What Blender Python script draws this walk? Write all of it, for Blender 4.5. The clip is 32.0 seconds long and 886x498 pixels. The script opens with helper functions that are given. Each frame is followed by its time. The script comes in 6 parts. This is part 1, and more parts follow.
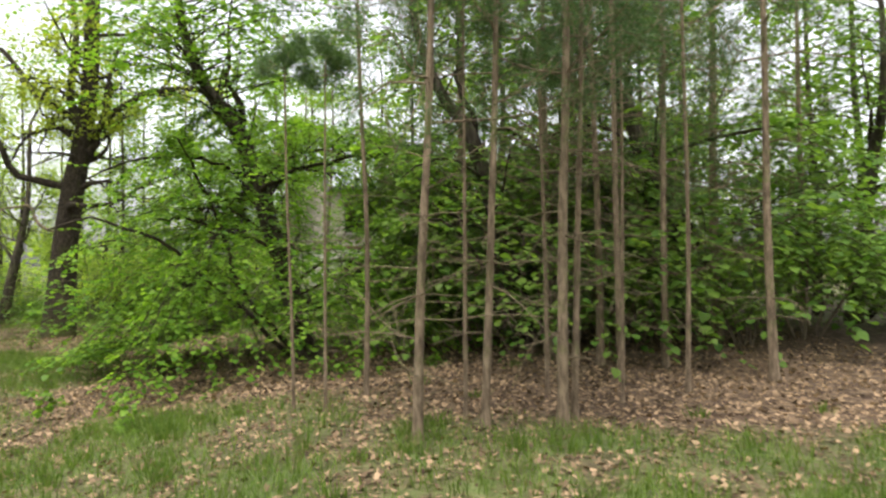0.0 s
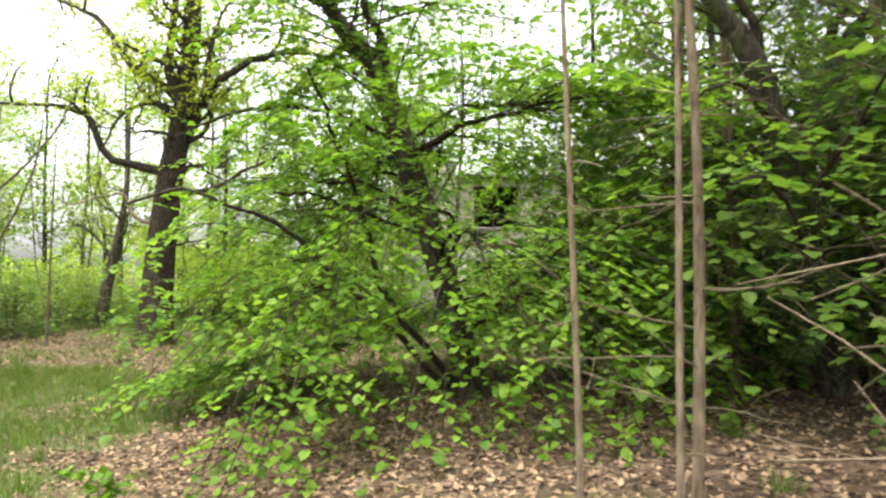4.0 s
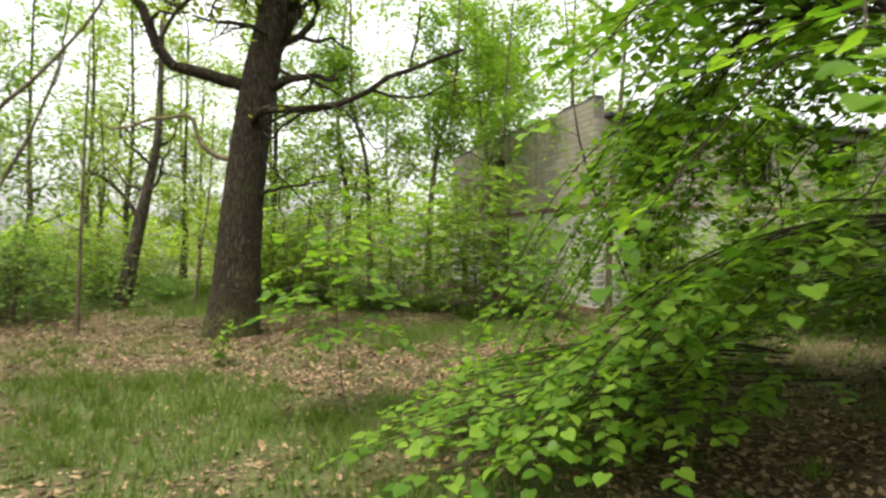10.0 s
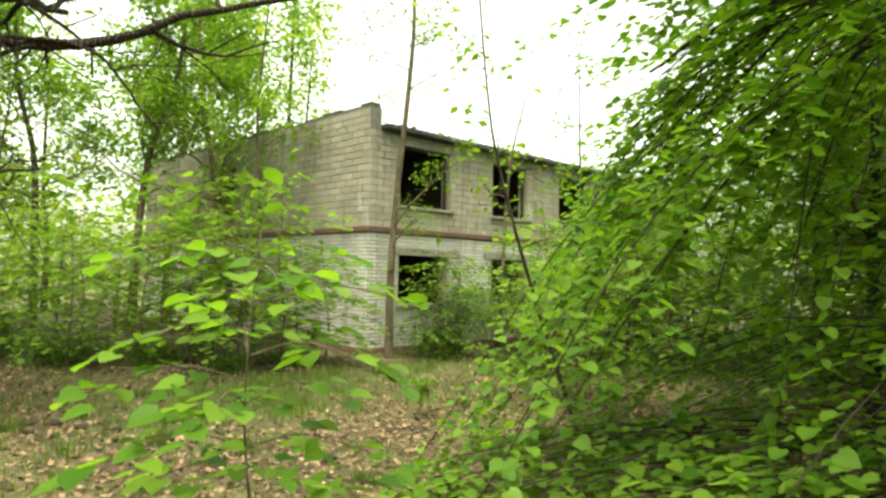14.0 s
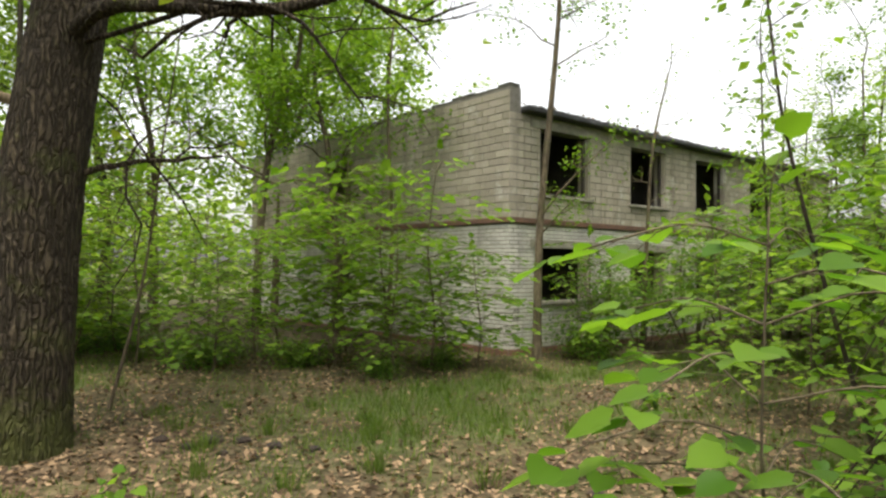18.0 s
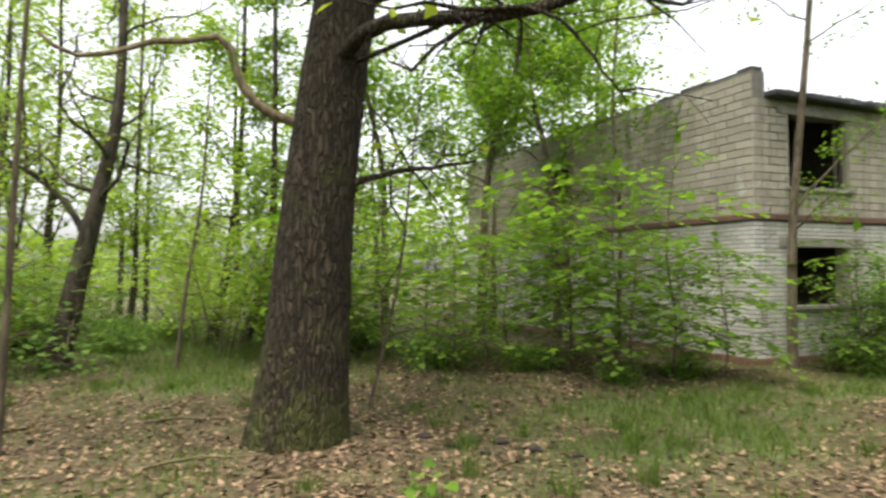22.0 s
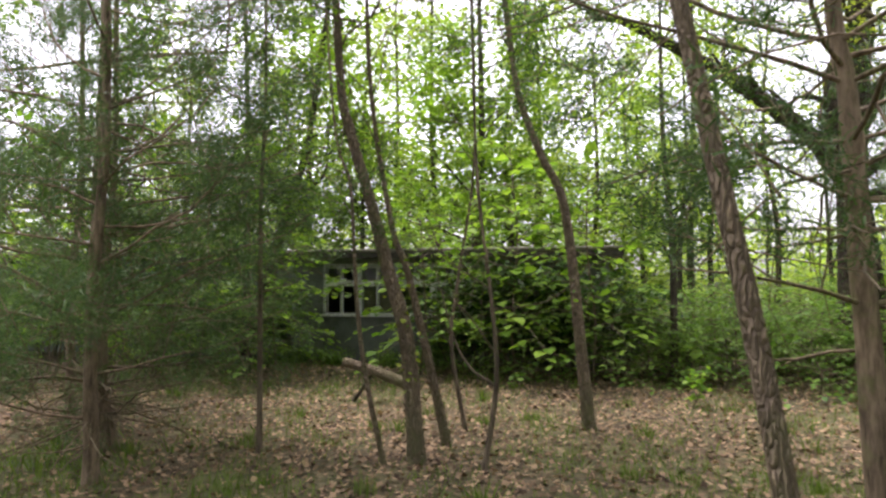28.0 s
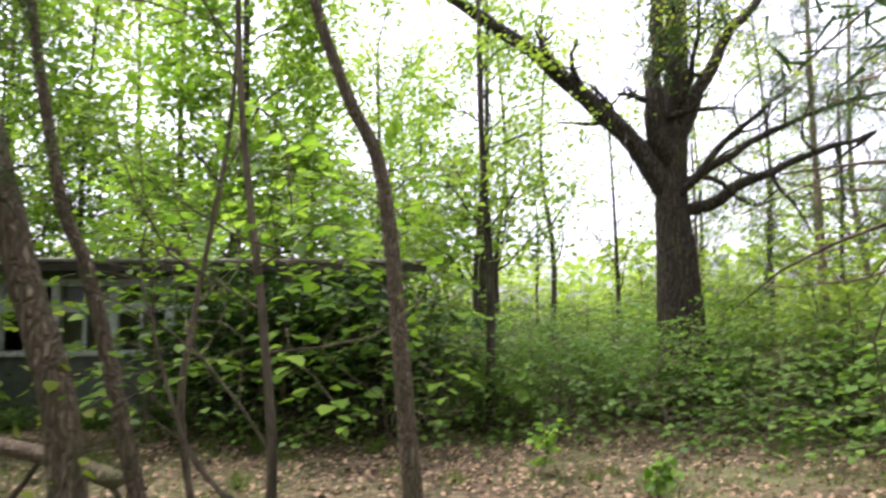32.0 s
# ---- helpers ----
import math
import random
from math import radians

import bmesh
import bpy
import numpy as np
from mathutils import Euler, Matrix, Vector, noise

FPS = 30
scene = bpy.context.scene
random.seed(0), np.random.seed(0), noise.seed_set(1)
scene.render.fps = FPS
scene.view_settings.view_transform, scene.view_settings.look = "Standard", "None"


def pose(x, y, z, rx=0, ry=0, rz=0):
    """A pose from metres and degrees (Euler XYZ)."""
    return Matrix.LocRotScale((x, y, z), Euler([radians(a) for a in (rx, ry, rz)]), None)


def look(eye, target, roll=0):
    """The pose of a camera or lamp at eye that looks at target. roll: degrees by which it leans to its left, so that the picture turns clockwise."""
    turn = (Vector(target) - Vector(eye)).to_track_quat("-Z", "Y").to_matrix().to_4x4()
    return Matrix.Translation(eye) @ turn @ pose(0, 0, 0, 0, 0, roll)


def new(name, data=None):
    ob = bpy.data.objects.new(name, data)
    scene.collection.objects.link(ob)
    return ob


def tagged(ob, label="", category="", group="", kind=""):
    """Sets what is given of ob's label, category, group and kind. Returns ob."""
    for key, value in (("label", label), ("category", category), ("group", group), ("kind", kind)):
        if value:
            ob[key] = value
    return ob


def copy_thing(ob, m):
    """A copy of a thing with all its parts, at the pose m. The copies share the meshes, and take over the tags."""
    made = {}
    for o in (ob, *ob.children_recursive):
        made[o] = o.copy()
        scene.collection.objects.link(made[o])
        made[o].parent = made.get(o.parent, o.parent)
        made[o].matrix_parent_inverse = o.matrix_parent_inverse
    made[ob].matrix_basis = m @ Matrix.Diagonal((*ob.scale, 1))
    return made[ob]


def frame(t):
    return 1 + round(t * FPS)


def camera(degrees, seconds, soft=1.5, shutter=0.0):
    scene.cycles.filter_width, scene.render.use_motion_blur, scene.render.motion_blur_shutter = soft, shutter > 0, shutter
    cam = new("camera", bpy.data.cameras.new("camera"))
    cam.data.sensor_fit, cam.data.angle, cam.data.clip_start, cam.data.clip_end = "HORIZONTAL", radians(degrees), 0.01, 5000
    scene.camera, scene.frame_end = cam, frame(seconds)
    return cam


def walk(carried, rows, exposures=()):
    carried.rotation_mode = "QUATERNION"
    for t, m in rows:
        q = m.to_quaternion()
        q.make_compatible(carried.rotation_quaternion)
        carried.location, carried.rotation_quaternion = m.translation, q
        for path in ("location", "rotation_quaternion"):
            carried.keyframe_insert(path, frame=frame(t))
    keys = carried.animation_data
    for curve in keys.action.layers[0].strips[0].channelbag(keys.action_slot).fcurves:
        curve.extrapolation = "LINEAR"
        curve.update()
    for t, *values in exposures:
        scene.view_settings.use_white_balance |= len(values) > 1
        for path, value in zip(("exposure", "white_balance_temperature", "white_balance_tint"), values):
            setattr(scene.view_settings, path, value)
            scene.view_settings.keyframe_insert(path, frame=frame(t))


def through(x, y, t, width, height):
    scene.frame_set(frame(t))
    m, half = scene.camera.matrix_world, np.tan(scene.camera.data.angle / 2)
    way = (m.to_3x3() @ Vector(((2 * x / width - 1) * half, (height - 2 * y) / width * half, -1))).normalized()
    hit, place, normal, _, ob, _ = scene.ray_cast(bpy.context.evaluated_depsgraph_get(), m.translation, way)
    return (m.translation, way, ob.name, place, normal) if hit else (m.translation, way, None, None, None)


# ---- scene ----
cam = camera(67.1, 32.0, soft=2.5, shutter=0.35)
PATH = [
    (0.0, -0.008, -0.015, 1.582, 90.87, 0.91, 0.02),
    (0.5, -0.159, 0.454, 1.614, 91.35, -0.65, 1.74),
    (1.0, -0.421, 0.993, 1.579, 91.71, -1.60, 2.96),
    (1.5, -0.581, 1.696, 1.562, 92.49, -0.29, 8.88),
    (2.0, -0.830, 2.317, 1.503, 93.12, -1.79, 9.50),
    (2.5, -1.070, 2.734, 1.511, 93.22, -0.47, 7.80),
    (4.5, -2.215, 4.319, 1.490, 90.94, 0.94, 7.90),
    (5.0, -2.542, 4.784, 1.488, 92.06, 0.23, 11.39),
    (5.5, -2.922, 5.260, 1.448, 93.22, -0.52, 12.74),
    (6.0, -3.355, 5.639, 1.411, 92.90, 1.67, 14.11),
    (6.5, -3.767, 6.065, 1.396, 93.09, 0.05, 17.42),
    (7.0, -4.258, 6.442, 1.326, 92.39, 0.01, 12.93),
    (7.5, -4.726, 6.815, 1.208, 92.84, -2.55, 14.91),
    (8.0, -5.148, 7.214, 1.175, 90.69, -0.71, 12.48),
    (8.5, -5.517, 7.462, 1.170, 91.79, -0.92, 13.12),
    (9.0, -6.007, 7.693, 1.166, 91.50, -1.38, 12.71),
    (9.5, -6.441, 7.849, 1.105, 89.12, -0.11, 6.89),
    (10.0, -6.845, 8.317, 1.063, 89.77, -0.21, 4.46),
    (10.5, -7.323, 8.786, 1.063, 88.36, -0.21, -3.64),
    (11.0, -7.686, 9.099, 1.067, 89.32, 0.51, -6.20),
    (11.5, -7.918, 9.456, 1.079, 89.05, -0.19, -10.63),
    (12.0, -8.212, 9.790, 1.125, 87.81, -1.13, -13.63),
    (12.5, -8.421, 10.042, 1.141, 88.67, -0.37, -14.63),
    (13.0, -8.623, 10.505, 1.137, 86.96, 0.47, -19.92),
    (13.5, -8.678, 10.982, 1.158, 88.00, 0.10, -21.50),
    (14.0, -8.813, 11.443, 1.120, 92.30, -1.10, -24.60),
    (14.5, -8.928, 11.712, 1.120, 93.30, 1.90, -24.10),
    (15.0, -9.131, 11.981, 1.108, 91.36, 0.90, -23.42),
    (15.5, -9.279, 12.299, 1.145, 90.94, -1.04, -20.18),
    (17.5, -9.825, 13.000, 1.146, 91.63, -0.19, -17.35),
    (18.0, -9.888, 13.027, 1.131, 91.63, -0.56, -19.24),
    (18.5, -9.967, 13.128, 1.107, 91.78, -0.36, -19.27),
    (19.0, -10.018, 13.316, 1.096, 91.75, -0.29, -21.47),
    (19.5, -10.065, 13.371, 1.101, 92.58, 0.00, -25.94),
    (20.0, -10.123, 13.324, 1.096, 92.17, 0.12, -24.91),
    (20.5, -10.182, 13.281, 1.109, 91.78, -0.33, -22.73),
    (21.0, -10.239, 13.292, 1.116, 91.56, -0.37, -17.55),
    (21.5, -10.324, 13.286, 1.091, 91.84, 0.03, -10.54),
    (22.0, -10.385, 13.264, 1.095, 92.00, 0.03, -2.32),
    (22.5, -10.456, 13.257, 1.107, 91.90, 0.02, 2.89),
    (23.0, -10.456, 13.275, 1.091, 92.29, 0.35, 6.44),
    (23.5, -10.526, 13.237, 1.107, 92.36, 2.05, 18.03),
    (24.0, -10.566, 13.096, 1.126, 92.83, 1.37, 33.96),
    (24.5, -10.841, 12.907, 1.195, 91.52, -0.46, 44.66),
    (25.0, -10.983, 12.700, 1.120, 92.60, -0.22, 54.66),
    (25.5, -11.129, 12.370, 1.025, 93.03, 0.78, 66.84),
    (26.0, -11.071, 12.084, 1.077, 92.40, -1.21, 80.64),
    (26.5, -11.198, 11.981, 1.061, 91.83, -1.04, 92.39),
    (28.5, -11.990, 11.564, 1.044, 93.24, -0.07, 104.96),
    (29.0, -12.380, 11.359, 1.026, 92.21, 2.01, 101.61),
    (29.5, -12.820, 11.253, 1.012, 92.19, 1.24, 103.67),
    (30.0, -13.185, 11.098, 1.035, 92.25, 1.76, 101.36),
    (30.5, -13.653, 10.987, 1.039, 92.47, 1.15, 97.68),
    (31.0, -13.988, 10.998, 1.043, 93.98, 0.90, 96.32),
    (31.5, -14.335, 11.082, 1.036, 92.68, 2.17, 90.81),
    (32.0, -14.633, 11.134, 1.013, 95.44, 0.17, 84.47),
]
EXPOSURES = [(0.0, 1.68, 6600, 11), (1.0, 2.0, 6600, 11), (2.0, 2.0, 6600, 11), (5.0, 2.4, 6500, 14), (6.0, 2.1, 6500, 13), (7.0, 1.7, 6500, 13), (8.0, 1.75, 6500, 13), (9.0, 1.78, 6500, 14), (10.0, 1.75, 6900, 8), (11.0, 1.88, 7800, -9), (12.0, 2.05, 7900, -13), (13.0, 2.15, 7900, -13), (14.0, 2.1, 7600, -5), (15.0, 1.7, 7200, 2), (18.0, 1.48, 6900, 9), (20.0, 1.43, 6800, 10), (22.0, 1.65, 6600, 11), (23.0, 1.75, 6600, 13), (24.0, 1.42, 6300, 16), (25.0, 0.82, 6200, 20), (26.0, 0.72, 6400, 20), (26.5, 0.72, 6400, 20), (28.5, 2.25, 6400, 24), (30.0, 2.3, 6350, 25), (32.0, 2.12, 6050, 25)]
walk(cam, [(t, pose(*r)) for t, *r in PATH], EXPOSURES)

# Overcast spring daylight: a pale veiled sky and one very soft sun.
world = bpy.data.worlds.new("overcast_sky")
scene.world = world
world.use_nodes = True
wn, wl = world.node_tree.nodes, world.node_tree.links
sky = wn.new("ShaderNodeTexSky")
sky.sky_type = "NISHITA"
sky.sun_disc = False
sky.sun_elevation = radians(74)
sky.sun_rotation = radians(209)
sky.air_density = 1.0
sky.dust_density = 4.0
veil = wn.new("ShaderNodeHueSaturation")
veil.inputs["Saturation"].default_value = 0.22
wl.new(sky.outputs[0], veil.inputs["Color"])
wl.new(veil.outputs[0], wn["Background"].inputs[0])
wn["Background"].inputs[1].default_value = 0.15
sun = new("sun", bpy.data.lights.new("sun", "SUN"))
sun.data.energy = 1.2
sun.data.angle = radians(25)
sun.data.color = (1.0, 0.97, 0.92)
sun.matrix_world = look((-15, 3, 44), (-9, 14, 0))


# ------------------------------------------------------------ materials
def material(name):
    m = bpy.data.materials.new(name)
    m.use_nodes = True
    return m, m.node_tree.nodes, m.node_tree.links, m.node_tree.nodes["Principled BSDF"]


def noise_node(n, l, scale, detail=4.0, rough=0.6, vec=None):
    t = n.new("ShaderNodeTexNoise")
    t.inputs["Scale"].default_value, t.inputs["Detail"].default_value, t.inputs["Roughness"].default_value = scale, detail, rough
    if vec:
        l.new(vec, t.inputs["Vector"])
    return t


def ramp(n, l, fac, stops):
    r = n.new("ShaderNodeValToRGB")
    els = r.color_ramp.elements
    while len(els) < len(stops):
        els.new(0.5)
    for e, (p, c) in zip(els, stops):
        e.position, e.color = p, (*c, 1)
    l.new(fac, r.inputs[0])
    return r.outputs[0]


def mix(n, l, fac, a, b, mode="MIX"):
    m = n.new("ShaderNodeMix")
    m.data_type, m.blend_type = "RGBA", mode
    for v, i in ((fac, 0), (a, 6), (b, 7)):
        if isinstance(v, (int, float)):
            m.inputs[i].default_value = v
        elif isinstance(v, tuple):
            m.inputs[i].default_value = (*v, 1)
        else:
            l.new(v, m.inputs[i])
    return m.outputs[2]


def bump(n, l, height, strength, distance, to):
    b = n.new("ShaderNodeBump")
    b.inputs["Strength"].default_value, b.inputs["Distance"].default_value = strength, distance
    l.new(height, b.inputs["Height"])
    l.new(b.outputs[0], to.inputs["Normal"])


def coords(n, l, sx=1, sy=1, sz=1):
    c = n.new("ShaderNodeTexCoord")
    m = n.new("ShaderNodeMapping")
    m.inputs["Scale"].default_value = (sx, sy, sz)
    l.new(c.outputs["Object"], m.inputs[0])
    return m.outputs[0]


def bark_material(name, dark, light, moss=0.0, rough_scale=14.0, depth=0.03):
    m, n, l, p = material(name)
    v = coords(n, l, 1, 1, 0.22)
    furrow = noise_node(n, l, rough_scale, 5, 0.65, v)
    broad = noise_node(n, l, 1.7, 3, 0.6, coords(n, l))
    c = ramp(n, l, furrow.outputs[0], [(0.34, dark), (0.62, light)])
    tint = ramp(n, l, broad.outputs[0], [(0.35, (0.72, 0.7, 0.66)), (0.7, (1.12, 1.08, 1.0))])
    c = mix(n, l, 1.0, c, tint, "MULTIPLY")
    if moss:
        patch = noise_node(n, l, 3.1, 5, 0.7, coords(n, l))
        keep = ramp(n, l, patch.outputs[0], [(0.52, (0, 0, 0)), (0.68, (moss, moss, moss))])
        c = mix(n, l, keep, c, (0.10, 0.12, 0.035))
    l.new(c, p.inputs["Base Color"])
    p.inputs["Roughness"].default_value = 0.92
    p.inputs["Specular IOR Level"].default_value = 0.2
    bump(n, l, furrow.outputs[0], 0.9, depth, p)
    return m


def oak_bark_material(name, dark, light, moss_col, across=30.0):
    """Tall uneven plates of grey-brown bark between deep dark furrows, moss low down."""
    m, n, l, p = material(name)
    warp = noise_node(n, l, 5.0, 3, 0.6, coords(n, l, 1, 1, 0.6))
    v = mix(n, l, 0.10, coords(n, l, 1, 1, 0.16), warp.outputs["Color"])
    plate = n.new("ShaderNodeTexVoronoi")
    plate.feature = "DISTANCE_TO_EDGE"
    plate.inputs["Scale"].default_value = across
    l.new(v, plate.inputs["Vector"])
    tone = n.new("ShaderNodeTexVoronoi")
    tone.inputs["Scale"].default_value = across
    l.new(v, tone.inputs["Vector"])
    crack = noise_node(n, l, 38, 5, 0.7, coords(n, l, 1, 1, 0.45))
    c = ramp(n, l, crack.outputs[0], [(0.3, tuple(0.55 * a for a in light)), (0.7, light)])
    c = mix(n, l, 1.0, c, ramp(n, l, tone.outputs["Color"], [(0.1, (0.82, 0.82, 0.83)), (0.9, (1.12, 1.1, 1.06))]), "MULTIPLY")
    c = mix(n, l, ramp(n, l, plate.outputs["Distance"], [(0.0, (0.8, 0.8, 0.8)), (0.26, (0, 0, 0))]), c, dark)
    patch = noise_node(n, l, 2.2, 5, 0.75, coords(n, l))
    sep = n.new("ShaderNodeSeparateXYZ")
    l.new(coords(n, l), sep.inputs[0])
    low = n.new("ShaderNodeMapRange")
    low.inputs["From Min"].default_value, low.inputs["From Max"].default_value = 1.5, 0.0
    low.inputs["To Min"].default_value, low.inputs["To Max"].default_value = 0.0, 0.22
    l.new(sep.outputs[2], low.inputs[0])
    add = n.new("ShaderNodeMath")
    l.new(patch.outputs[0], add.inputs[0])
    l.new(low.outputs[0], add.inputs[1])
    c = mix(n, l, ramp(n, l, add.outputs[0], [(0.56, (0, 0, 0)), (0.76, (0.75, 0.75, 0.75))]), c, moss_col)
    l.new(c, p.inputs["Base Color"])
    p.inputs["Roughness"].default_value = 0.92
    p.inputs["Specular IOR Level"].default_value = 0.2
    h = mix(n, l, 0.35, ramp(n, l, plate.outputs["Distance"], [(0.0, (0, 0, 0)), (0.3, (1, 1, 1))]), crack.outputs[0])
    bump(n, l, h, 1.0, 0.05, p)
    return m


def leaf_material(name, dark, light, through=0.45, gloss=0.42):
    m, n, l, p = material(name)
    g = n.new("ShaderNodeNewGeometry")
    o = n.new("ShaderNodeObjectInfo")
    c = ramp(n, l, g.outputs["Random Per Island"], [(0.0, dark), (0.55, tuple((a + b) / 2 for a, b in zip(dark, light))), (1.0, light)])
    shift = ramp(n, l, o.outputs["Random"], [(0.0, (0.86, 0.9, 0.8)), (1.0, (1.12, 1.08, 1.0))])
    c = mix(n, l, 1.0, c, shift, "MULTIPLY")
    l.new(c, p.inputs["Base Color"])
    p.inputs["Roughness"].default_value = gloss
    p.inputs["Specular IOR Level"].default_value = 0.18
    t = n.new("ShaderNodeBsdfTranslucent")
    glow = mix(n, l, 1.0, c, (1.22, 1.28, 0.62), "MULTIPLY")
    l.new(glow, t.inputs[0])
    s = n.new("ShaderNodeMixShader")
    s.inputs[0].default_value = through
    l.new(p.outputs[0], s.inputs[1])
    l.new(t.outputs[0], s.inputs[2])
    l.new(s.outputs[0], n["Material Output"].inputs[0])
    return m


def plain_material(name, base, worn, scale=6.0, rough=0.8, relief=0.3, distance=0.01, metal=0.0):
    m, n, l, p = material(name)
    a = noise_node(n, l, scale, 5, 0.65, coords(n, l))
    b = noise_node(n, l, scale * 9, 3, 0.6, coords(n, l))
    c = ramp(n, l, a.outputs[0], [(0.36, worn), (0.62, base)])
    c = mix(n, l, 1.0, c, ramp(n, l, b.outputs[0], [(0.3, (0.82, 0.82, 0.82)), (0.7, (1.1, 1.1, 1.1))]), "MULTIPLY")
    l.new(c, p.inputs["Base Color"])
    p.inputs["Roughness"].default_value = rough
    p.inputs["Metallic"].default_value = metal
    bump(n, l, b.outputs[0], relief, distance, p)
    return m


def brick_material(name, base, dark, wash=None):
    m, n, l, p = material(name)
    o = n.new("ShaderNodeObjectInfo")
    g = n.new("ShaderNodeNewGeometry")
    add = n.new("ShaderNodeMath")
    add.operation = "ADD"
    l.new(o.outputs["Random"], add.inputs[0])
    l.new(g.outputs["Random Per Island"], add.inputs[1])
    frac = n.new("ShaderNodeMath")
    frac.operation = "FRACT"
    l.new(add.outputs[0], frac.inputs[0])
    c = ramp(n, l, frac.outputs[0], [(0.0, tuple(0.82 * v for v in base)), (0.6, base), (1.0, tuple(min(1, 1.1 * v) for v in base))])
    t = n.new("ShaderNodeNewGeometry")
    stain = noise_node(n, l, 0.55, 6, 0.7, t.outputs["Position"])
    c = mix(n, l, ramp(n, l, stain.outputs[0], [(0.48, (0, 0, 0)), (0.72, (0.75, 0.75, 0.75))]), c, dark)
    run = n.new("ShaderNodeMapping")
    run.inputs["Scale"].default_value = (2.6, 2.6, 0.22)
    l.new(t.outputs["Position"], run.inputs[0])
    streak = noise_node(n, l, 1.0, 5, 0.65, run.outputs[0])
    c = mix(n, l, ramp(n, l, streak.outputs[0], [(0.52, (0, 0, 0)), (0.68, (0.6, 0.6, 0.6))]), c, tuple(0.55 * v for v in dark))
    if wash:
        rest = noise_node(n, l, 1.1, 6, 0.75, t.outputs["Position"])
        c = mix(n, l, ramp(n, l, rest.outputs[0], [(0.56, (0, 0, 0)), (0.66, (0.8, 0.8, 0.8))]), c, wash)
    fine = noise_node(n, l, 42, 3, 0.6, t.outputs["Position"])
    c = mix(n, l, 1.0, c, ramp(n, l, fine.outputs[0], [(0.3, (0.85, 0.85, 0.84)), (0.7, (1.08, 1.08, 1.08))]), "MULTIPLY")
    l.new(c, p.inputs["Base Color"])
    p.inputs["Roughness"].default_value = 0.9
    bump(n, l, fine.outputs[0], 0.35, 0.006, p)
    return m


def ground_material():
    m, n, l, p = material("forest_floor")
    pos = n.new("ShaderNodeNewGeometry").outputs["Position"]
    wide = noise_node(n, l, 0.35, 5, 0.6, pos)
    mid = noise_node(n, l, 3.0, 6, 0.7, pos)
    fine = n.new("ShaderNodeTexVoronoi")
    fine.inputs["Scale"].default_value = 14
    l.new(pos, fine.inputs["Vector"])
    grit = noise_node(n, l, 30, 4, 0.7, pos)
    litter = ramp(n, l, fine.outputs["Color"], [(0.15, (0.035, 0.022, 0.014)), (0.5, (0.085, 0.058, 0.037)), (0.85, (0.16, 0.115, 0.075))])
    soil = ramp(n, l, grit.outputs[0], [(0.3, (0.03, 0.02, 0.013)), (0.7, (0.09, 0.06, 0.04))])
    base = mix(n, l, ramp(n, l, mid.outputs[0], [(0.4, (0, 0, 0)), (0.55, (1, 1, 1))]), soil, litter)
    green = ramp(n, l, grit.outputs[0], [(0.3, (0.035, 0.06, 0.015)), (0.7, (0.10, 0.14, 0.04))])
    att = n.new("ShaderNodeAttribute")
    att.attribute_name = "grass"
    keep = n.new("ShaderNodeMath")
    keep.operation = "MULTIPLY"
    l.new(att.outputs["Fac"], keep.inputs[0])
    l.new(ramp(n, l, mid.outputs[0], [(0.36, (0.35, 0.35, 0.35)), (0.6, (1, 1, 1))]), keep.inputs[1])
    base = mix(n, l, keep.outputs[0], base, green)
    base = mix(n, l, 1.0, base, ramp(n, l, wide.outputs[0], [(0.35, (0.8, 0.8, 0.8)), (0.65, (1.12, 1.1, 1.06))]), "MULTIPLY")
    l.new(base, p.inputs["Base Color"])
    p.inputs["Roughness"].default_value = 0.95
    p.inputs["Specular IOR Level"].default_value = 0.15
    bump(n, l, fine.outputs["Distance"], 0.6, 0.03, p)
    return m


M_OAK = oak_bark_material("oak_bark", (0.012, 0.009, 0.006), (0.095, 0.075, 0.05), (0.085, 0.095, 0.025), 26.0)
M_DARKBARK = bark_material("dark_bark", (0.02, 0.017, 0.013), (0.085, 0.072, 0.055), moss=0.6)
M_GREYBARK = bark_material("grey_brown_bark", (0.05, 0.04, 0.028), (0.17, 0.14, 0.10), moss=0.4, rough_scale=22, depth=0.012)
M_TANBARK = oak_bark_material("tan_bark", (0.12, 0.09, 0.06), (0.32, 0.25, 0.17), (0.13, 0.14, 0.055), 55.0)
M_DEADLIMB = bark_material("dead_mossy_limb", (0.10, 0.08, 0.05), (0.26, 0.21, 0.145), moss=0.9, rough_scale=20, depth=0.015)
M_PINE = bark_material("pine_bark", (0.07, 0.052, 0.036), (0.24, 0.185, 0.13), moss=0.7, rough_scale=24, depth=0.014)
M_DEADWOOD = bark_material("dead_wood", (0.07, 0.055, 0.035), (0.19, 0.155, 0.10), moss=0.7, rough_scale=26, depth=0.01)
M_TWIG = bark_material("dark_twig", (0.012, 0.01, 0.006), (0.055, 0.043, 0.028), rough_scale=30, depth=0.004)
M_LINDEN = leaf_material("linden_leaf", (0.06, 0.145, 0.014), (0.19, 0.315, 0.04), 0.56)
M_MAPLE = leaf_material("maple_leaf", (0.085, 0.17, 0.018), (0.205, 0.32, 0.045), 0.55)
M_OAKLEAF = leaf_material("young_oak_leaf", (0.15, 0.21, 0.028), (0.28, 0.34, 0.06), 0.55)
M_FARLEAF = leaf_material("spring_leaf", (0.14, 0.23, 0.032), (0.28, 0.37, 0.075), 0.55)
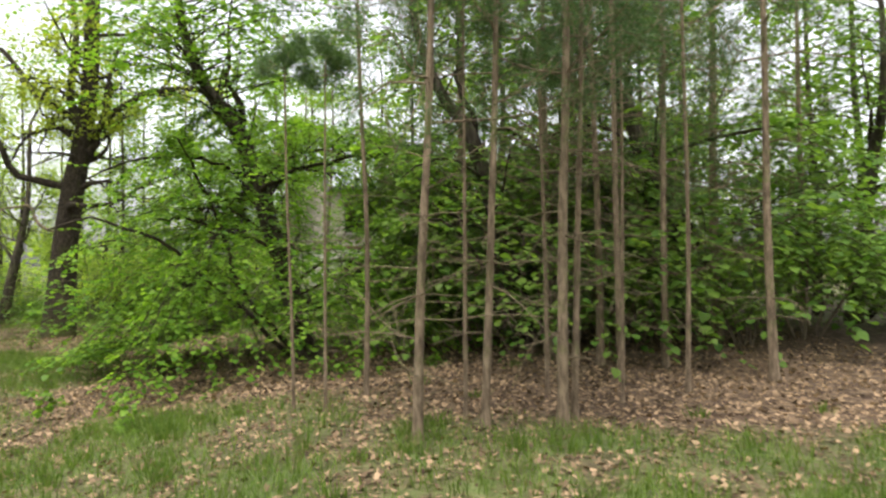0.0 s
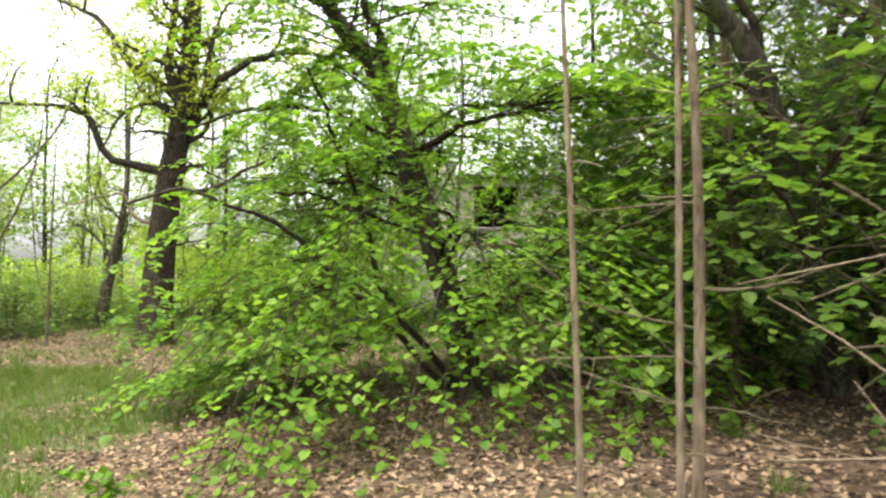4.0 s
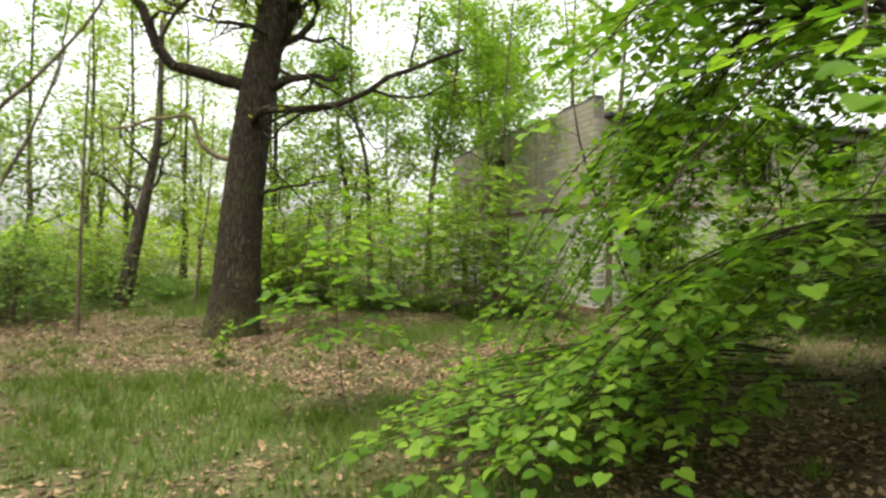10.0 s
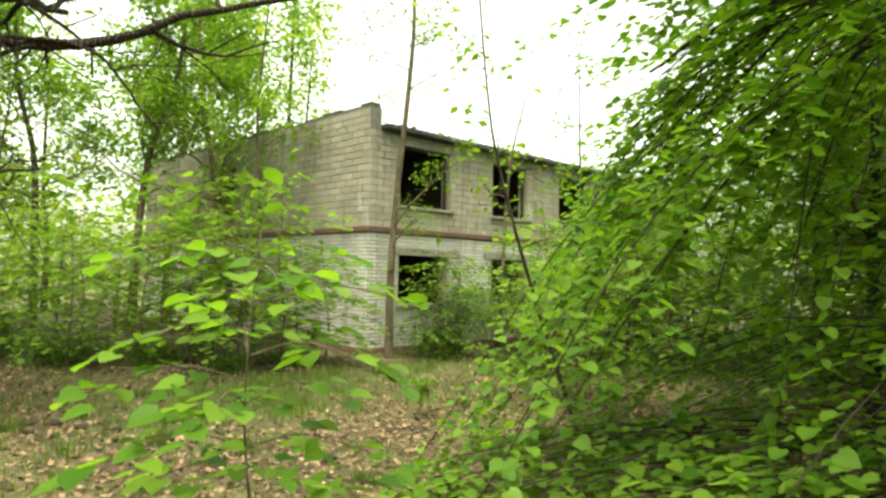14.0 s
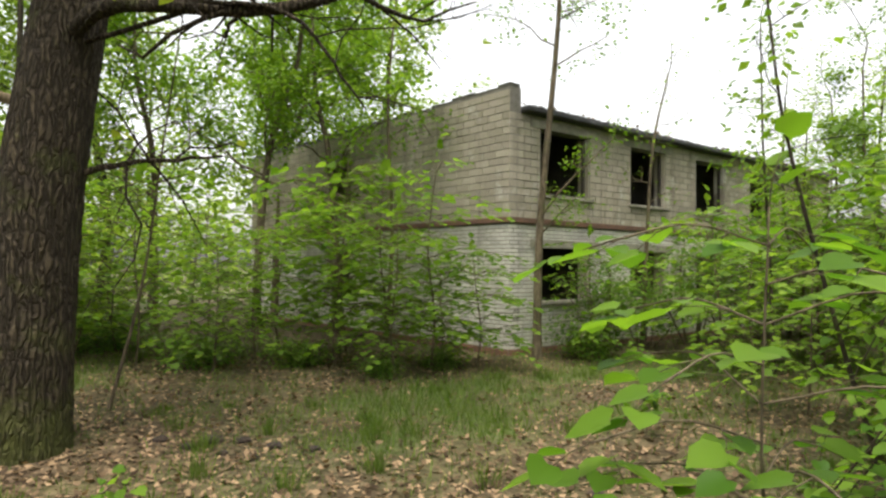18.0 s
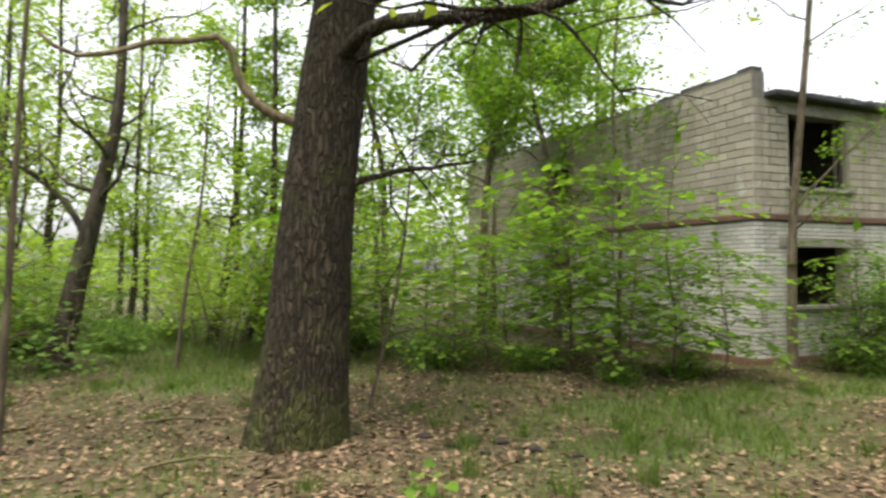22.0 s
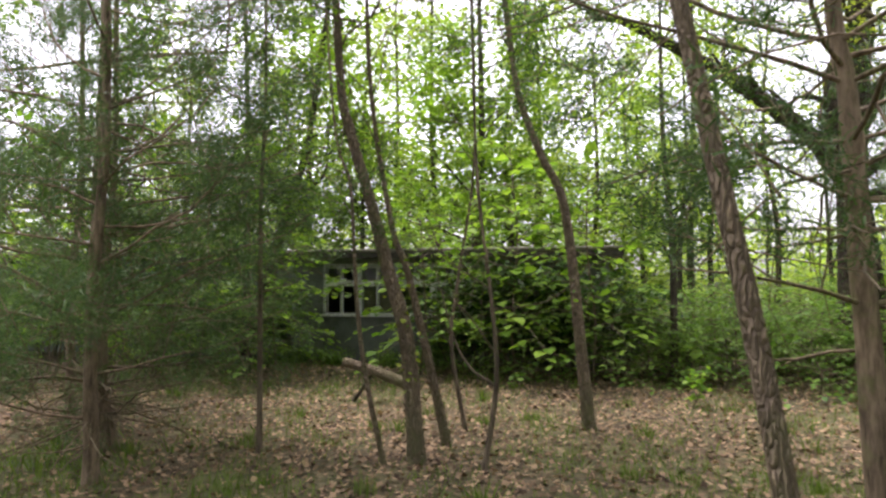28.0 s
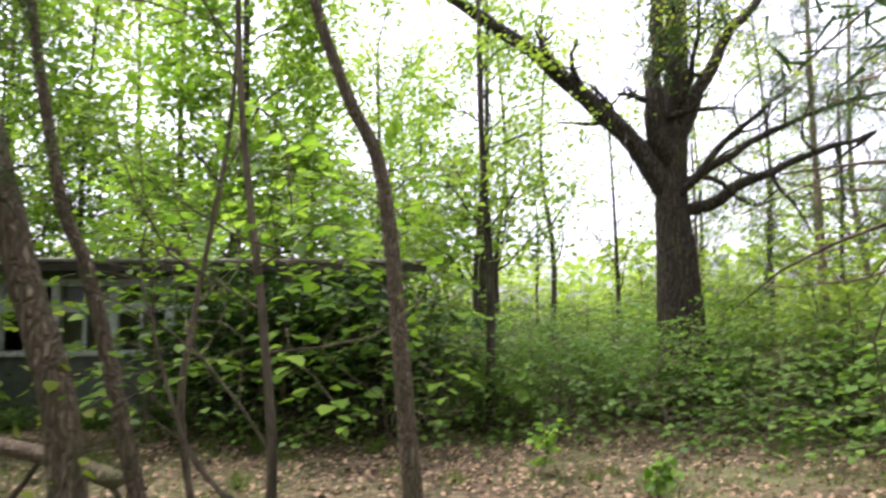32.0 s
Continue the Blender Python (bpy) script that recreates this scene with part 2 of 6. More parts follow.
M_SHRUB = leaf_material("shrub_leaf", (0.055, 0.125, 0.02), (0.155, 0.25, 0.05), 0.5)
M_IVY = leaf_material("ivy_leaf", (0.02, 0.055, 0.010), (0.06, 0.12, 0.02), 0.25)
M_NEEDLE = leaf_material("pine_needle", (0.03, 0.07, 0.022), (0.09, 0.145, 0.05), 0.3)
M_GRASS = leaf_material("grass_blade", (0.05, 0.10, 0.014), (0.13, 0.19, 0.036), 0.4)
M_DEADLEAF = leaf_material("dead_leaf", (0.03, 0.019, 0.011), (0.33, 0.225, 0.15), 0.1, 0.85)
M_GROUND = ground_material()
M_BRICK = brick_material("white_sand_lime_brick", (0.56, 0.54, 0.49), (0.27, 0.25, 0.21))
M_BLOCK = brick_material("weathered_concrete_block", (0.36, 0.32, 0.255), (0.17, 0.155, 0.125), (0.55, 0.52, 0.455))
M_MORTAR = plain_material("mortar_joint", (0.21, 0.195, 0.17), (0.13, 0.12, 0.10), 8)
M_CONCRETE = plain_material("weathered_concrete", (0.30, 0.275, 0.23), (0.17, 0.155, 0.13), 2.5)
M_OLDCONC = plain_material("blackened_concrete", (0.11, 0.105, 0.085), (0.05, 0.05, 0.04), 3)
M_RUST = plain_material("rusty_brown_band", (0.17, 0.085, 0.055), (0.10, 0.06, 0.045), 5)
M_PLINTH = plain_material("red_brown_plinth_brick", (0.22, 0.115, 0.07), (0.13, 0.08, 0.055), 9)
M_BITUMEN = plain_material("roof_felt", (0.055, 0.055, 0.06), (0.03, 0.03, 0.03), 4, 0.7)
M_SOIL = plain_material("dark_churned_soil", (0.05, 0.033, 0.022), (0.02, 0.014, 0.01), 9, 0.95, 0.8, 0.03)
# Room surfaces coloured dark to stand for the dimness behind the windows.
M_DARKROOM = plain_material("dim_room_plaster", (0.09, 0.08, 0.07), (0.05, 0.045, 0.04), 2)
M_WHITEPAINT = plain_material("flaking_white_paint", (0.56, 0.57, 0.55), (0.30, 0.30, 0.28), 12, 0.6)
M_CABIN = plain_material("grey_green_render", (0.12, 0.135, 0.115), (0.07, 0.08, 0.065), 3)
M_ROOFMOSS = plain_material("mossy_roof_felt", (0.15, 0.135, 0.095), (0.08, 0.08, 0.045), 5)
M_DARKWOOD = plain_material("dark_timber", (0.05, 0.04, 0.03), (0.025, 0.02, 0.018), 9)


def glass_material():
    m, n, l, p = material("old_window_glass")
    p.inputs["Base Color"].default_value = (0.9, 0.95, 0.93, 1)
    p.inputs["Roughness"].default_value = 0.04
    p.inputs["Transmission Weight"].default_value = 1.0
    p.inputs["IOR"].default_value = 1.45
    return m


M_GLASS = glass_material()


# ------------------------------------------------------------ geometry tools
class Geo:
    """Vertices and faces gathered as arrays, then written as one mesh."""

    def __init__(self):
        self.v, self.f, self.n = [], [], 0

    def add(self, verts, faces):
        verts, faces = np.asarray(verts, float), np.asarray(faces, int)
        self.v.append(verts)
        self.f.append(faces + self.n)
        self.n += len(verts)

    def mesh(self, name, mat, smooth=True):
        me = bpy.data.meshes.new(name)
        if self.n:
            v = np.concatenate(self.v)
            me.vertices.add(len(v))
            me.vertices.foreach_set("co", v.astype(np.float32).ravel())
            sizes = np.concatenate([np.full(len(f), f.shape[1]) for f in self.f])
            loops = np.concatenate([f.ravel() for f in self.f])
            me.loops.add(len(loops))
            me.loops.foreach_set("vertex_index", loops.astype(np.int32))
            me.polygons.add(len(sizes))
            starts = np.r_[0, np.cumsum(sizes)[:-1]]
            me.polygons.foreach_set("loop_start", starts.astype(np.int32))
            me.polygons.foreach_set("use_smooth", np.full(len(sizes), smooth))
            me.update(calc_edges=True)
        me.materials.append(mat)
        return me


def geo_part(name, geo, mat, parent, label="", smooth=True):
    ob = new(name, geo.mesh(name, mat, smooth))
    ob.parent = parent
    if label:
        tagged(ob, label)
    return ob


def part(name, bm, mat, parent, label=""):
    me = bpy.data.meshes.new(name)
    bm.to_mesh(me)
    bm.free()
    me.materials.append(mat)
    ob = new(name, me)
    ob.parent = parent
    if label:
        tagged(ob, label)
    return ob


def thing(name, at, label, category, group="", kind="", turn=0.0, scale=1.0):
    ob = new(name)
    ob.empty_display_size = 0.2
    ob.matrix_world = pose(*at, 0, 0, turn) @ Matrix.Scale(scale, 4)
    return tagged(ob, label, category, group, kind)


def box(bm, lo, hi, bevel=0.0):
    c = [(a + b) / 2 for a, b in zip(lo, hi)]
    s = [abs(b - a) for a, b in zip(lo, hi)]
    r = bmesh.ops.create_cube(bm, size=1.0, matrix=Matrix.Translation(c) @ Matrix.Diagonal((*s, 1)))
    if bevel:
        edges = list({e for v in r["verts"] for e in v.link_edges})
        bmesh.ops.bevel(bm, geom=edges, offset=bevel, segments=1, affect="EDGES")
    return bm


def box_part(name, lo, hi, mat, parent, bevel=0.0, label=""):
    return part(name, box(bmesh.new(), lo, hi, bevel), mat, parent, label)


def unit(v):
    return v / (np.linalg.norm(v) + 1e-9)


def spline(points, n):
    """A smooth line of n points through the given ones."""
    p = np.asarray(points, float)
    if len(p) < 3:
        return np.linspace(p[0], p[-1], n)
    q = np.vstack([2 * p[0] - p[1], p, 2 * p[-1] - p[-2]])
    out = []
    for s in np.linspace(0, len(p) - 1 - 1e-6, n):
        i, u = int(s), s - int(s)
        a, b, c, d = q[i], q[i + 1], q[i + 2], q[i + 3]
        out.append(0.5 * (2 * b + (c - a) * u + (2 * a - 5 * b + 4 * c - d) * u * u + (3 * b - a - 3 * c + d) * u ** 3))
    return np.array(out)


def tube(geo, pts, radii, sides=7, knobs=0.0, rng=None, furrow=0.0):
    """A tapered round limb along pts."""
    pts = np.asarray(pts, float)
    radii = np.asarray(radii, float)
    n = len(pts)
    tan = np.gradient(pts, axis=0)
    tan /= np.linalg.norm(tan, axis=1)[:, None] + 1e-9
    ref = np.array([1.0, 0.13, 0.07]) if abs(tan[0, 2]) > 0.7 else np.array([0.11, 0.05, 1.0])
    a = np.cross(tan, ref)
    a /= np.linalg.norm(a, axis=1)[:, None] + 1e-9
    b = np.cross(tan, a)
    ang = np.linspace(0, 2 * np.pi, sides, endpoint=False)
    r = np.repeat(radii[:, None], sides, 1)
    if knobs and rng is not None:
        r = r * (1 + rng.normal(0, knobs, r.shape))
    if furrow:
        ridge = np.where(np.arange(sides) % 2, 1.0, -1.0)[None] * rng.uniform(0.2, 1.0, (n, sides)) + rng.normal(0, 0.5, (n, sides))
        ridge = 0.5 * ridge + 0.5 * np.roll(ridge, 1, 0)
        r = r * (1 + furrow * ridge)
    ring = pts[:, None] + r[..., None] * (np.cos(ang)[None, :, None] * a[:, None] + np.sin(ang)[None, :, None] * b[:, None])
    v = np.vstack([ring.reshape(-1, 3), pts[-1:] + tan[-1:] * radii[-1]])
    i, j = np.meshgrid(np.arange(n - 1), np.arange(sides), indexing="ij")
    k = (j + 1) % sides
    quads = np.stack([i * sides + j, i * sides + k, (i + 1) * sides + k, (i + 1) * sides + j], -1).reshape(-1, 4)
    geo.add(v, quads)
    j = np.arange(sides)
    geo.add(np.zeros((0, 3)), np.stack([(n - 1) * sides + j, (n - 1) * sides + (j + 1) % sides, np.full(sides, n * sides)], -1) - len(v))


def limb(geo, rng, p, d, length, r, level, tips, up=0.12, wob=0.22, kids=4, taper=0.3, start=0.25, spread=0.95, sides=5):
    """A wandering limb with side limbs; the points of its last twigs go into tips."""
    n = int(min(9, max(4, length / 0.3)))
    pts, dirs = [np.asarray(p, float)], [unit(np.asarray(d, float))]
    for _ in range(n):
        dd = unit(dirs[-1] + rng.normal(0, wob, 3) + np.array([0, 0, up]))
        dirs.append(dd)
        pts.append(pts[-1] + dd * length / n)
    radii = np.linspace(r, max(r * taper, 0.003), n + 1)
    if level <= 0:
        tube(geo, [pts[0], pts[n // 2], pts[-1]], [radii[0], radii[n // 2], radii[-1]], 3)
    else:
        tube(geo, pts, radii, sides)
    if level <= 0:
        tips += [(pts[i], dirs[i]) for i in range(1, n + 1)]
        return
    for k in range(kids):
        s = start + (1 - start) * (k + rng.uniform(0.1, 0.9)) / kids
        i = min(n, max(1, int(s * n)))
        side = rng.normal(0, 1, 3)
        side = unit(side - dirs[i] * (side @ dirs[i]))
        limb(geo, rng, pts[i], unit(dirs[i] * 0.7 + side * spread), length * rng.uniform(0.38, 0.62) * (1.15 - 0.5 * s), radii[i] * 0.6, level - 1, tips,
             up, wob * 1.15, kids, taper, 0.2, spread, max(3, sides - 1))
    tips += [(pts[-1], dirs[-1]), (pts[-2], dirs[-2])]


BROAD = np.array([[0, 0.06, 0], [-0.26, -0.02, 0.05], [-0.47, 0.25, 0.10], [-0.38, 0.62, 0.07], [0, 1.0, -0.06], [0.38, 0.62, 0.07], [0.47, 0.25, 0.10], [0.26, -0.02, 0.05]])
BROAD_F = np.array([[0, 4, 3, 2, 1], [0, 7, 6, 5, 4]])
OVAL = np.array([[0, 0, 0], [-0.44, 0.2, 0.09], [-0.40, 0.6, 0.08], [0, 1.0, -0.05], [0.40, 0.6, 0.08], [0.44, 0.2, 0.09]])
OVAL_F = np.array([[0, 3, 2, 1], [0, 5, 4, 3]])
SLIM = np.array([[0, 0, 0], [-0.33, 0.45, 0.09], [0, 1.0, -0.03], [0.33, 0.45, 0.09]])
SLIM_F = np.array([[0, 3, 2, 1]])
KITE = np.array([[0, 0, 0], [-0.42, 0.42, 0.09], [0, 1.0, -0.05], [0.42, 0.42, 0.09]])
CURL = np.array([[0, 0, 0.12], [-0.36, 0.5, 0.0], [0, 1.0, 0.2], [0.36, 0.5, 0.05]])


def leaves(geo, rng, at, size, shape=SLIM, faces=SLIM_F, droop=0.35, flat=0.75, vary=0.35):
    """One small folded leaf at each point: mostly face up, the tip hanging outwards."""
    at = np.asarray(at, float)
    n = len(at)
    if not n:
        return
    ang = rng.uniform(0, 2 * np.pi, n)
    y = np.stack([np.cos(ang), np.sin(ang), -droop + rng.normal(0, 0.3, n)], -1)
    y /= np.linalg.norm(y, axis=1)[:, None]
    z = np.stack([rng.normal(0, 1 - flat, n), rng.normal(0, 1 - flat, n), np.ones(n)], -1) + rng.normal(0, 0.25, (n, 3))
    x = np.cross(y, z)
    x /= np.linalg.norm(x, axis=1)[:, None] + 1e-9
    z = np.cross(x, y)
    s = size * (1 + rng.uniform(-vary, vary, n))
    v = at[:, None] + s[:, None, None] * (shape[None, :, :1] * x[:, None] + shape[None, :, 1:2] * y[:, None] + shape[None, :, 2:] * z[:, None])
    f = faces[None] + (np.arange(n) * len(shape))[:, None, None]
    geo.add(v.reshape(-1, 3), f.reshape(-1, faces.shape[1]))


def scatter(rng, tips, per, spread, sag=0.0, thick=0.7):
    """Points round the twigs, per of them for each."""
    if not tips:
        return np.zeros((0, 3))
    p = np.array([t[0] for t in tips])
    p = np.repeat(p, per, 0)
    q = p + rng.normal(0, spread, p.shape) * np.array([1, 1, thick])
    q[:, 2] -= sag * rng.random(len(q))
    return q


def needles(geo, rng, tips, per, length, width=0.004, spread=0.05):
    """Tufts of thin needles round the twigs."""
    p = np.repeat(np.array([t[0] for t in tips]), per, 0)
    d0 = np.repeat(np.array([t[1] for t in tips]), per, 0)
    n = len(p)
    p = p + rng.normal(0, spread, (n, 3))
    d = d0 * 0.5 + rng.normal(0, 0.75, (n, 3))
    d /= np.linalg.norm(d, axis=1)[:, None]
    side = np.cross(d, rng.normal(0, 1, (n, 3)))
    side /= np.linalg.norm(side, axis=1)[:, None] + 1e-9
    ln = length * rng.uniform(0.7, 1.2, n)[:, None]
    v = np.stack([p - side * width, p + side * width, p + d * ln], 1)
    geo.add(v.reshape(-1, 3), np.arange(3 * n).reshape(-1, 3))


def smooth(u):
    u = np.clip(u, 0, 1)
    return u * u * (3 - 2 * u)


def fade(v, a, b):
    return smooth((v - a) / (b - a))


WAVES = [(0.31, 0.47, 0.3), (-0.53, 0.29, 1.7), (0.83, -0.71, 2.9), (1.7, 1.3, 0.8), (-2.1, 1.9, 4.1)]


def patchy(x, y, k=1.0):
    """A smooth uneven field between about -1 and 1."""
    return sum(np.sin(k * (a * x + b * y) + c + 1.3 * np.sin(k * 0.7 * (b * x - a * y))) for a, b, c in WAVES) / 2.6


def ground_z(x, y):
    x, y = np.asarray(x, float), np.asarray(y, float)
    fall = -0.53 * smooth((-x - 0.3 + np.maximum(0, y - 11)) / 6.7)
    return fall + 0.022 * patchy(x, y, 1.0) + 0.008 * patchy(x, y, 3.3)


def grass_amount(x, y):
    """How much grass grows among the leaf litter, 0 to 1."""
    x, y = np.asarray(x, float), np.asarray(y, float)
    lawn = (1 - fade(y + 0.28 * x, 6.1, 7.9)) * (1 - fade(np.abs(x), 14, 20))
    track = fade(-x, 2.0, 3.6) * (1 - fade(y + 0.3 * x, 12.2, 13.8)) * (1 - fade(-x, 12.5, 16)) * 0.98
    strip = fade(y - 0.1 * (x + 7), 18.0, 19.6) * (1 - fade(y - 0.36 * (x + 4.5), 22.2, 24.0)) * fade(x, -10.5, -8.5)
    meadow = fade(y, 21.0, 23.5) * fade(-x, 9.5, 12.5)
    glade = 0.3 * fade(-np.hypot((x + 8.3) / 1.3, (y - 13.8) / 1.6), -1.5, -0.8)
    far = fade(np.hypot(x + 9, y - 12), 24, 34) * 0.7
    weak = 0.38 * np.ones_like(x)
    g = np.maximum.reduce([lawn, track, 0.85 * strip, 0.95 * meadow, glade, far, weak])
    under = fade(-np.hypot((x + 3.1) / 1.1, y - 11.4), -3.7, -2.7) + fade(-np.hypot(x - 3.5, y - 11.0), -6.0, -4.6)
    return np.clip(g * (1 - np.clip(under, 0, 1)) * (0.85 + 0.55 * patchy(x, y, 1.9)), 0, 1)


def standing(x, y, sink=0.03):
    return (x, y, float(ground_z(x, y)) - sink)


# ------------------------------------------------------------ ground
def build_ground():
    near_x, near_y = np.arange(-30, 12.01, 0.25), np.arange(-5, 40.01, 0.25)
    far = np.array([2, 5, 10, 20, 40, 80, 200, 600, 2000])
    xs = np.concatenate([-30 - far[::-1], near_x, 12 + far])
    ys = np.concatenate([-5 - far[::-1], near_y, 40 + far])
    gx, gy = np.meshgrid(xs, ys)
    z = ground_z(gx, gy)
    geo = Geo()
    w = len(xs)
    i, j = np.meshgrid(np.arange(len(ys) - 1), np.arange(w - 1), indexing="ij")
    a = i * w + j
    geo.add(np.stack([gx, gy, z], -1).reshape(-1, 3), np.stack([a, a + 1, a + w + 1, a + w], -1).reshape(-1, 4))
    me = geo.mesh("ground", M_GROUND)
    att = me.attributes.new("grass", "FLOAT", "POINT")
    att.data.foreach_set("value", grass_amount(gx, gy).astype(np.float32).ravel())
    tagged(new("ground", me), "uneven forest floor of brown leaf litter, soil and grass", "ground", kind="structure")


build_ground()


# ------------------------------------------------------------ the ruined two-storey building
BUILDING = (-4.5, 24.65, -0.53)
HOUSE_L, HOUSE_D = 15.0, 12.0
FRONT = [(0.85, 2.42), (3.88, 5.3), (6.68, 8.12), (9.52, 10.95), (12.32, 13.75)]
GABLE = [(5.8, 7.0)]
LOW, HIGH = (1.02, 2.08), (3.16, 4.47)     # window heights over the floor of the wall
BAND, EAVE, TOP = 2.60, 4.72, 5.18         # heights over the ground at the corner


def spans(lo, hi, holes):
    """The stretches of lo..hi outside the holes."""
    out, a = [], lo
    for b, c in holes:
        if b > a:
            out.append((a, min(b, hi)))
        a = max(a, c)
    if a < hi:
        out.append((a, hi))
    return out


def wall_core(parent, front, holes, length, top, label):
    """A wall with real openings; front: along x at y 0, else along y at x 0."""
    bm = bmesh.new()
    t0, t1 = 0.012, 0.30

    def block(a, b, z0, z1):
        if front:
            box(bm, (a, t0, z0), (b, t1, z1))
        else:
            box(bm, (t0, a, z0), (t1, b, z1))
    s0, s1 = (0.0, length) if not front else (0.30, length)
    levels = [(-0.3, LOW[0], False), (LOW[0], LOW[1], True), (LOW[1], HIGH[0], False), (HIGH[0], HIGH[1], True), (HIGH[1], top, False)]
    for z0, z1, cut in levels:
        for a, b in spans(s0, s1, holes if cut else []):
            block(a, b, z0, z1)
    return part("wall_core", bm, M_MORTAR, parent, label)


def brick_rows(front, holes, length, top):
    """(start, end, bottom, top, is block) of every brick of a wall face."""
    out = []
    rng = np.random.default_rng(5 if front else 6)
    for z_lo, z_hi, course, run, block in ((0.12, BAND - 0.06, 0.0775, 0.255, False), (BAND + 0.06, top, 0.146, 0.39, True)):
        rows = int(round((z_hi - z_lo) / course))
        for k in range(rows):
            z0 = z_lo + k * course
            z1 = z0 + course - 0.012
            cut = (z1 > LOW[0] and z0 < LOW[1]) or (z1 > HIGH[0] and z0 < HIGH[1])
            for a, b in spans(0.0, length, holes if cut else []):
                s = a - (run * 0.5 if k % 2 else 0.0) + rng.uniform(-0.01, 0.01)
                while s < b:
                    e0, e1 = max(s, a) + 0.005, min(s + run, b) - 0.005
                    if e1 - e0 > 0.03:
                        out.append((e0, e1, z0, z1, block))
                    s += run
    return out


BRICK_F = np.array([[0, 1, 2, 3], [4, 5, 1, 0], [1, 5, 6, 2], [2, 6, 7, 3], [3, 7, 4, 0]])


def brick_verts(front, w, h, proud):
    """A brick's face at the origin with chamfered rim."""
    c = 0.004
    out = [(c, -proud, c), (w - c, -proud, c), (w - c, -proud, h - c), (c, -proud, h - c), (0, 0.012, 0), (w, 0.012, 0), (w, 0.012, h), (0, 0.012, h)]
    if not front:
        out = [(y, x, z) for x, y, z in out]
    return np.array(out)


def building():
    root = thing("abandoned_building", BUILDING, "abandoned two-storey building of pale brick with empty window holes", "building", turn=20)
    n_wall = {}
    for front, holes, length, top in ((True, FRONT, HOUSE_L, EAVE), (False, GABLE, HOUSE_D, TOP)):
        core = wall_core(root, front, holes, length, top, "mortar and masonry core of the wall")
        core.name = "front_wall" if front else "gable_wall"
        n_wall[front] = core
    # the far walls, the floors and the roof close the shell
    box_part("rear_wall", (0.31, HOUSE_D - 0.3, -0.3), (HOUSE_L, HOUSE_D, EAVE), M_CONCRETE, root)
    box_part("end_wall", (HOUSE_L - 0.3, 0.31, -0.3), (HOUSE_L - 0.005, HOUSE_D - 0.31, EAVE), M_CONCRETE, root)
    # Inner floor and walls, added behind the window holes in the painted-dark room tone.
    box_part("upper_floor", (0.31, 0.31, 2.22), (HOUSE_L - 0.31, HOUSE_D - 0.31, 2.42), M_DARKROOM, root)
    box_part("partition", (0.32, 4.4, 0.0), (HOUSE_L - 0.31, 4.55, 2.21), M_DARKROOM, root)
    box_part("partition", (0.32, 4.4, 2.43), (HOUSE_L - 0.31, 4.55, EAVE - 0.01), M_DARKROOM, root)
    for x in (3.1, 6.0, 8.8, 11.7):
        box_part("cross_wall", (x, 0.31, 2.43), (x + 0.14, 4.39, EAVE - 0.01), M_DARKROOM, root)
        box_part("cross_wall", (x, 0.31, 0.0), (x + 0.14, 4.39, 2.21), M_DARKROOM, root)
    roof = box_part("roof", (0.31, -0.22, EAVE), (HOUSE_L + 0.2, HOUSE_D + 0.2, EAVE + 0.11), M_BITUMEN, root, 0.02, "black roofing felt with a torn edge")
    rng = np.random.default_rng(12)
    geo = Geo()
    for k in range(60):
        x = 0.35 + k * 0.245
        w, d, h = rng.uniform(0.1, 0.24), rng.uniform(0.02, 0.10), rng.uniform(0.03, 0.13)
        y = -0.24
        geo.add([(x, y, EAVE + 0.10), (x + w, y - 0.01, EAVE + 0.11), (x + w * 0.8, y - d * 0.4, EAVE + 0.10 - h), (x + w * 0.2, y - d * 0.2, EAVE + 0.1 - h * 0.8)], [[0, 1, 2, 3]])
        geo.add([(x, y + 0.04, EAVE + 0.12), (x + w, y + 0.2, EAVE + 0.12 + d * 0.4), (x + w * 0.5, y + 0.12, EAVE + 0.12 + h * 0.5)], [[0, 1, 2]])
    torn = geo_part("torn_felt", geo, M_BITUMEN, roof, smooth=False)
    tagged(torn, "torn strips of black roofing felt", kind="stuff")
    # coping of the gable, rough with lost blocks
    for k in range(34):
        a = 0.02 + k * 0.353
        h = rng.uniform(0.01, 0.09) if k % 3 else rng.uniform(0.05, 0.11)
        box_part("coping_block", (0.02, a, TOP), (0.29, a + 0.345, TOP + h), M_OLDCONC, root, 0.008)
    debris = Geo()
    p = np.stack([rng.uniform(0.4, HOUSE_L, 900), rng.uniform(-0.22, 0.5, 900), np.full(900, EAVE + 0.125)], -1)
    p[:, 2] += 0.07 * np.clip(patchy(p[:, 0], p[:, 1], 4.0), 0, 1) * rng.random(900)
    leaves(debris, rng, p, 0.09, CURL, SLIM_F, droop=0.0, flat=0.5, vary=0.5)
    tagged(geo_part("roof_debris", debris, M_DEADLEAF, roof, smooth=False), "dead leaves heaped along the roof edge", kind="stuff")
    # storey band and plinth
    box_part("storey_band", (-0.035, -0.035, BAND - 0.05), (HOUSE_L, 0.010, BAND + 0.05), M_RUST, root, 0.008, "rusty brown band between the storeys")
    box_part("storey_band", (-0.035, 0.014, BAND - 0.05), (0.010, HOUSE_D, BAND + 0.05), M_RUST, root, 0.008, "rusty brown band between the storeys")
    for k in range(47):
        a = k * 0.255
        box_part("plinth_brick", (-0.03, a, -0.12), (0.011, a + 0.243, 0.11), M_PLINTH, n_wall[False], 0.006)
